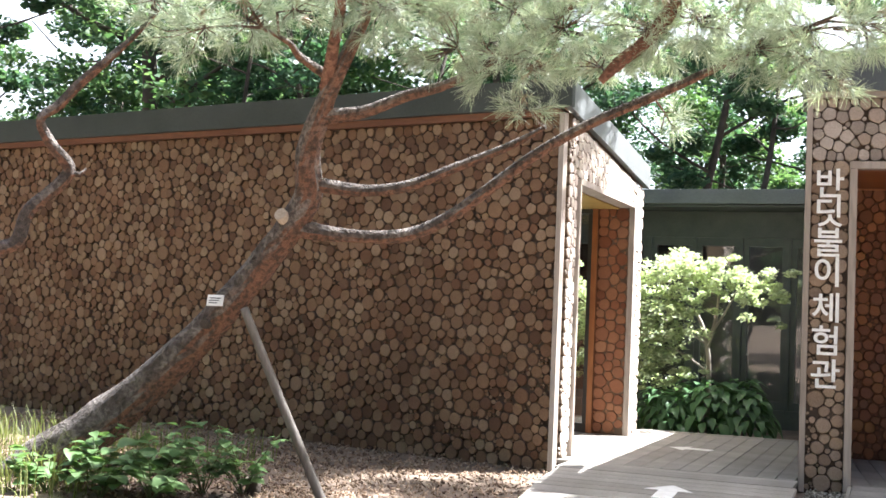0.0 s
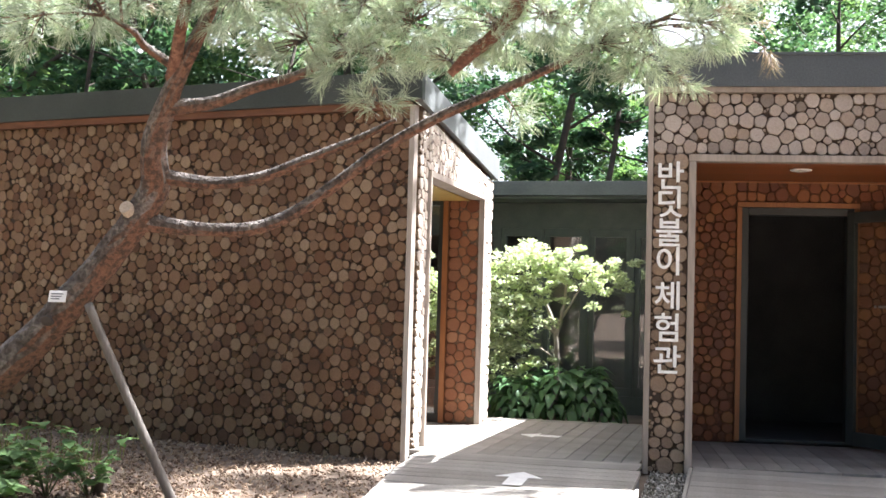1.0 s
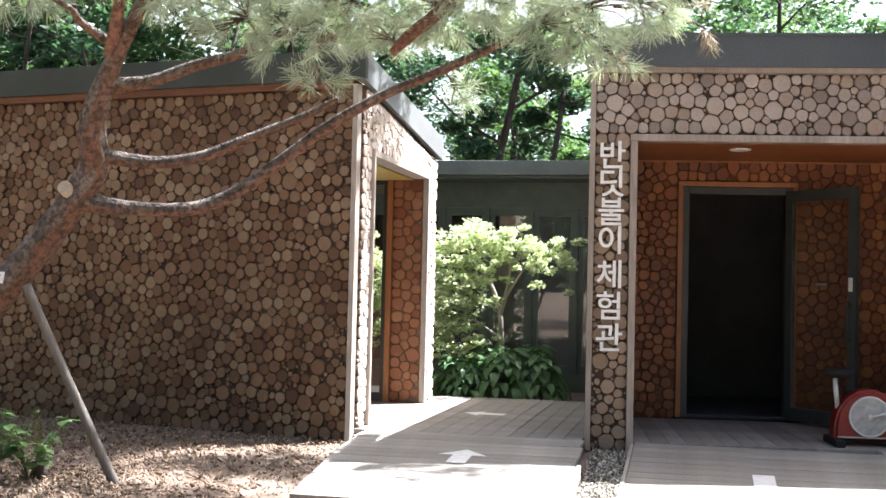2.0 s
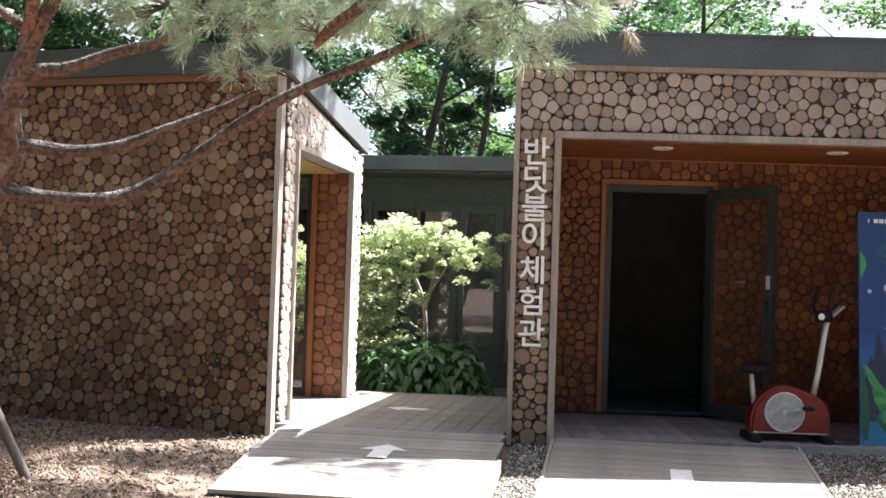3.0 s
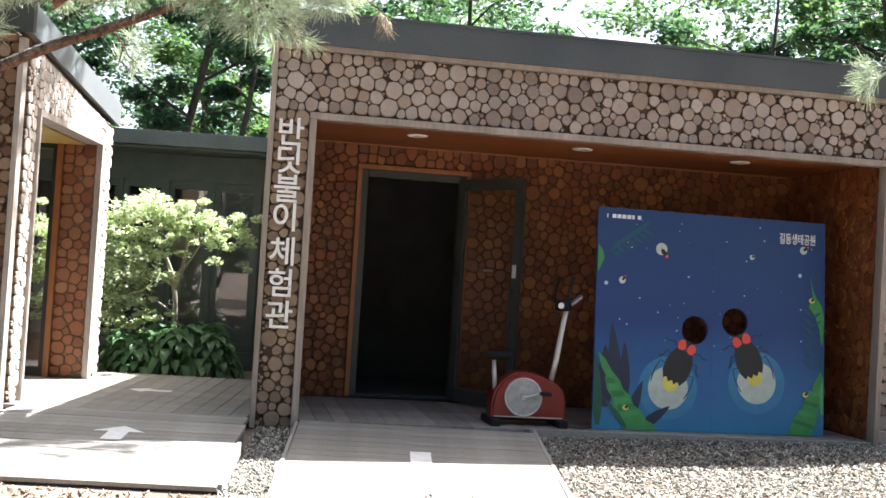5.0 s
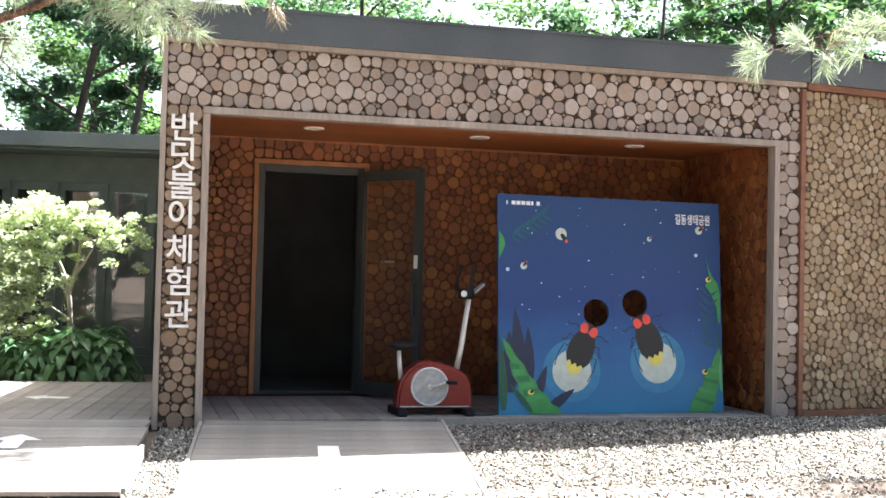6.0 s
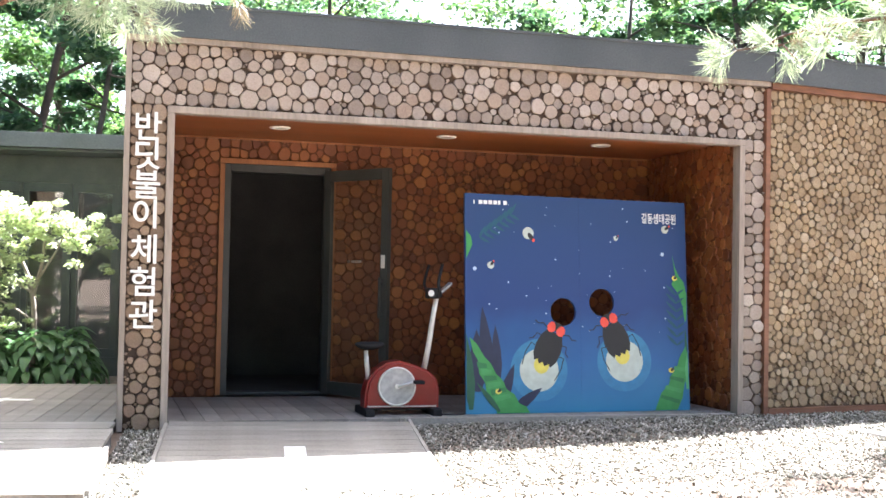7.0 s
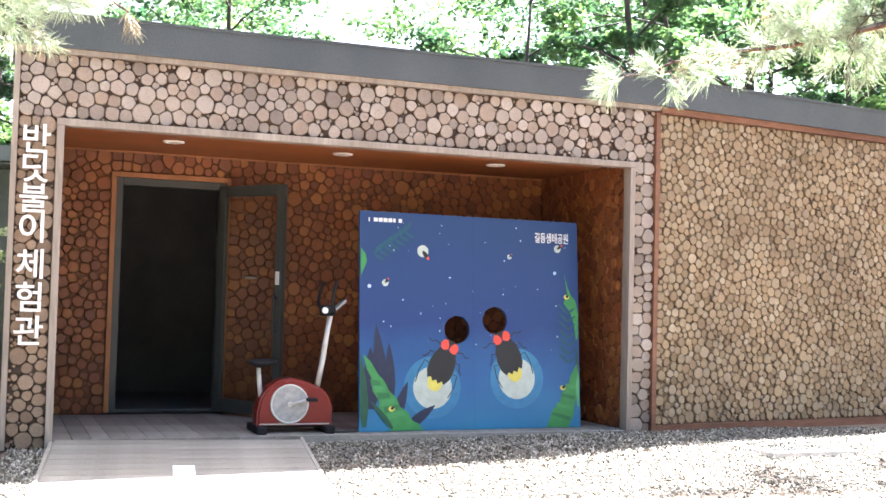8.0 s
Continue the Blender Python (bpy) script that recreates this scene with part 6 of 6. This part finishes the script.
def build_shrubs():
    rnd = random.Random(67)
    big, fine = [leaf_mesh("leaf", 0.14, 0.11, M_SHRUB, 0.12, 0.4), leaf_mesh("leaf", 0.09, 0.07, M_SHRUB, 0.12, 0.4)], [leaf_mesh("leaf", 0.075, 0.055, M_SHRUB, 0.12, 0.4), leaf_mesh("leaf", 0.055, 0.04, M_SHRUB, 0.12, 0.4)]
    stem_mat = surface("green stems", (0.08, 0.11, 0.04), (0.14, 0.17, 0.06), 8, 60, 0.7, 0.2)
    for x, y, s, n, kinds in ((-4.3, -3.0, 1.05, 63, big), (-4.0, -2.85, 1.1, 63, big), (-4.1, -3.3, 1.0, 63, big), (-4.5, -3.3, 0.95, 54, big), (-3.66, -2.85, 1.1, 108, fine), (-3.46, -2.70, 1.2, 108, fine), (-3.8, -3.2, 0.85, 72, big)):
        plant = tagged(empty("shrub", (x, y, -0.1)), "low leafy green shrub by the pine", "plant", "shrubs round the pine")
        bm = bmesh.new()
        for k in range(9):
            w, h = rnd.uniform(0, 6.28), rnd.uniform(0.16, 0.42) * s
            d = rnd.uniform(0.1, 0.34) * s
            e = (math.cos(w) * d, math.sin(w) * d, h)
            tube(bm, [(0, 0, 0, 0.005), (e[0] * 0.4, e[1] * 0.4, h * 0.55, 0.004), (*e, 0.002)], 4)
            for q in range(n // 9):
                t = rnd.uniform(0.35, 1.0)
                leaf = new("leaf", rnd.choice(kinds))
                leaf.parent = plant
                leaf.matrix_basis = Matrix.Translation((e[0] * t, e[1] * t, h * t)) @ Euler((rnd.uniform(-0.3, 0.3), rnd.uniform(-0.25, 0.35), rnd.uniform(0, 6.28))).to_matrix().to_4x4() @ Matrix.Scale(s * rnd.uniform(0.7, 1.25), 4)
        tagged(part("stem", bm, stem_mat, plant), kind="stuff")


build_shrubs()


def build_grass():
    rnd = np.random.default_rng(71)
    n = 2600
    x = rnd.uniform(-7.5, -4.0, n)
    y = rnd.uniform(-4.4, -1.0, n)
    keep = (rnd.random(n) < np.clip((-3.9 - x) * 1.2, 0.05, 1))
    x, y = x[keep], y[keep]
    n = len(x)
    h = rnd.uniform(0.08, 0.32, n)
    w = rnd.uniform(0, 6.28, n)
    lean = rnd.uniform(0.02, 0.16, n)
    tall = 46
    x[:tall], y[:tall] = rnd.uniform(-5.0, -4.35, tall), rnd.uniform(-3.3, -2.9, tall)
    h[:tall], lean[:tall] = rnd.uniform(0.26, 0.46, tall), rnd.uniform(0.12, 0.34, tall)
    side = np.stack([np.cos(w + 1.57), np.sin(w + 1.57), np.zeros(n)], 1) * 0.004
    base = np.stack([x, y, np.full(n, -0.11)], 1)
    midp = base + np.stack([np.cos(w) * lean * 0.3, np.sin(w) * lean * 0.3, h * 0.6], 1)
    tip = base + np.stack([np.cos(w) * lean, np.sin(w) * lean, h], 1)
    v = np.stack([base - side, base + side, midp + side * 0.8, midp - side * 0.8, tip + side * 0.1, tip - side * 0.1], 1).reshape(-1, 3)
    i = np.arange(n)[:, None] * 6
    f = np.concatenate([i + np.array([0, 1, 2, 3]), i + np.array([3, 2, 4, 5])])
    tagged(mesh_np("grass", v, f, M_GRASS), "thin tufts of yellow-green grass", "grass", kind="stuff")


build_grass()


def build_chips(name, label, seed, beds, tones):
    """Wood chips or bark flakes strewn over beds of (x0, x1, y0, y1, count)."""
    m, nn, l, p = nodes_of(label)
    geo = nn.new("ShaderNodeNewGeometry")
    l.new(ramp(nn, l, geo.outputs["Random Per Island"], list(zip((0.0, 0.35, 0.7, 1.0), tones))), p.inputs["Base Color"])
    p.inputs["Roughness"].default_value = 0.9
    rnd = np.random.default_rng(seed)
    q = np.concatenate([np.stack([rnd.uniform(x0, x1, n), rnd.uniform(y0, y1, n)], 1) for x0, x1, y0, y1, n in beds])
    n = len(q)
    z = np.array([ground_height(a, b) for a, b in q]) + rnd.uniform(0.004, 0.017, n)
    w = rnd.uniform(0, 6.28, n)
    long, wide = rnd.uniform(0.005, 0.020, n), rnd.uniform(0.002, 0.0055, n)
    a = np.stack([np.cos(w) * long, np.sin(w) * long, rnd.normal(size=n) * 0.006], 1)
    b = np.stack([-np.sin(w) * wide, np.cos(w) * wide, rnd.normal(size=n) * 0.004], 1)
    c = np.stack([q[:, 0], q[:, 1], z], 1)
    top = [c - a - b, c + a - b * 0.6, c + a * 0.9 + b, c - a * 0.8 + b]
    low = [t - np.array([0, 0, 0.006]) for t in top]
    v = np.stack(top + low, 1).reshape(-1, 3)
    i = np.arange(n)[:, None] * 8
    f = np.concatenate([i + np.array(k) for k in ((0, 1, 2, 3), (4, 5, 1, 0), (5, 6, 2, 1), (6, 7, 3, 2), (7, 4, 0, 3))])
    tagged(mesh_np(name, v, f, m), label, "wood chips", kind="stuff")


build_chips("wood_chips", "pale scattered wood chips along the porch", 73, [(1.95, 8.5, -1.9, 0.9, 30000), (1.0, 8.5, -5.0, -1.9, 10000), (-0.24, 0.04, -2.6, -0.06, 2800)],
            [(0.075, 0.068, 0.05), (0.162, 0.148, 0.115), (0.29, 0.27, 0.22), (0.50, 0.48, 0.42)])
build_chips("bark_mulch", "brown bark mulch under the leaning pine", 74, [(-6.5, -2.0, -3.4, -0.3, 8000), (-8.0, -2.2, -0.3, 1.1, 3500), (-3.5, 1.2, -5.0, -2.2, 5000)],
            [(0.08, 0.05, 0.03), (0.17, 0.112, 0.07), (0.26, 0.182, 0.12), (0.38, 0.30, 0.22)])
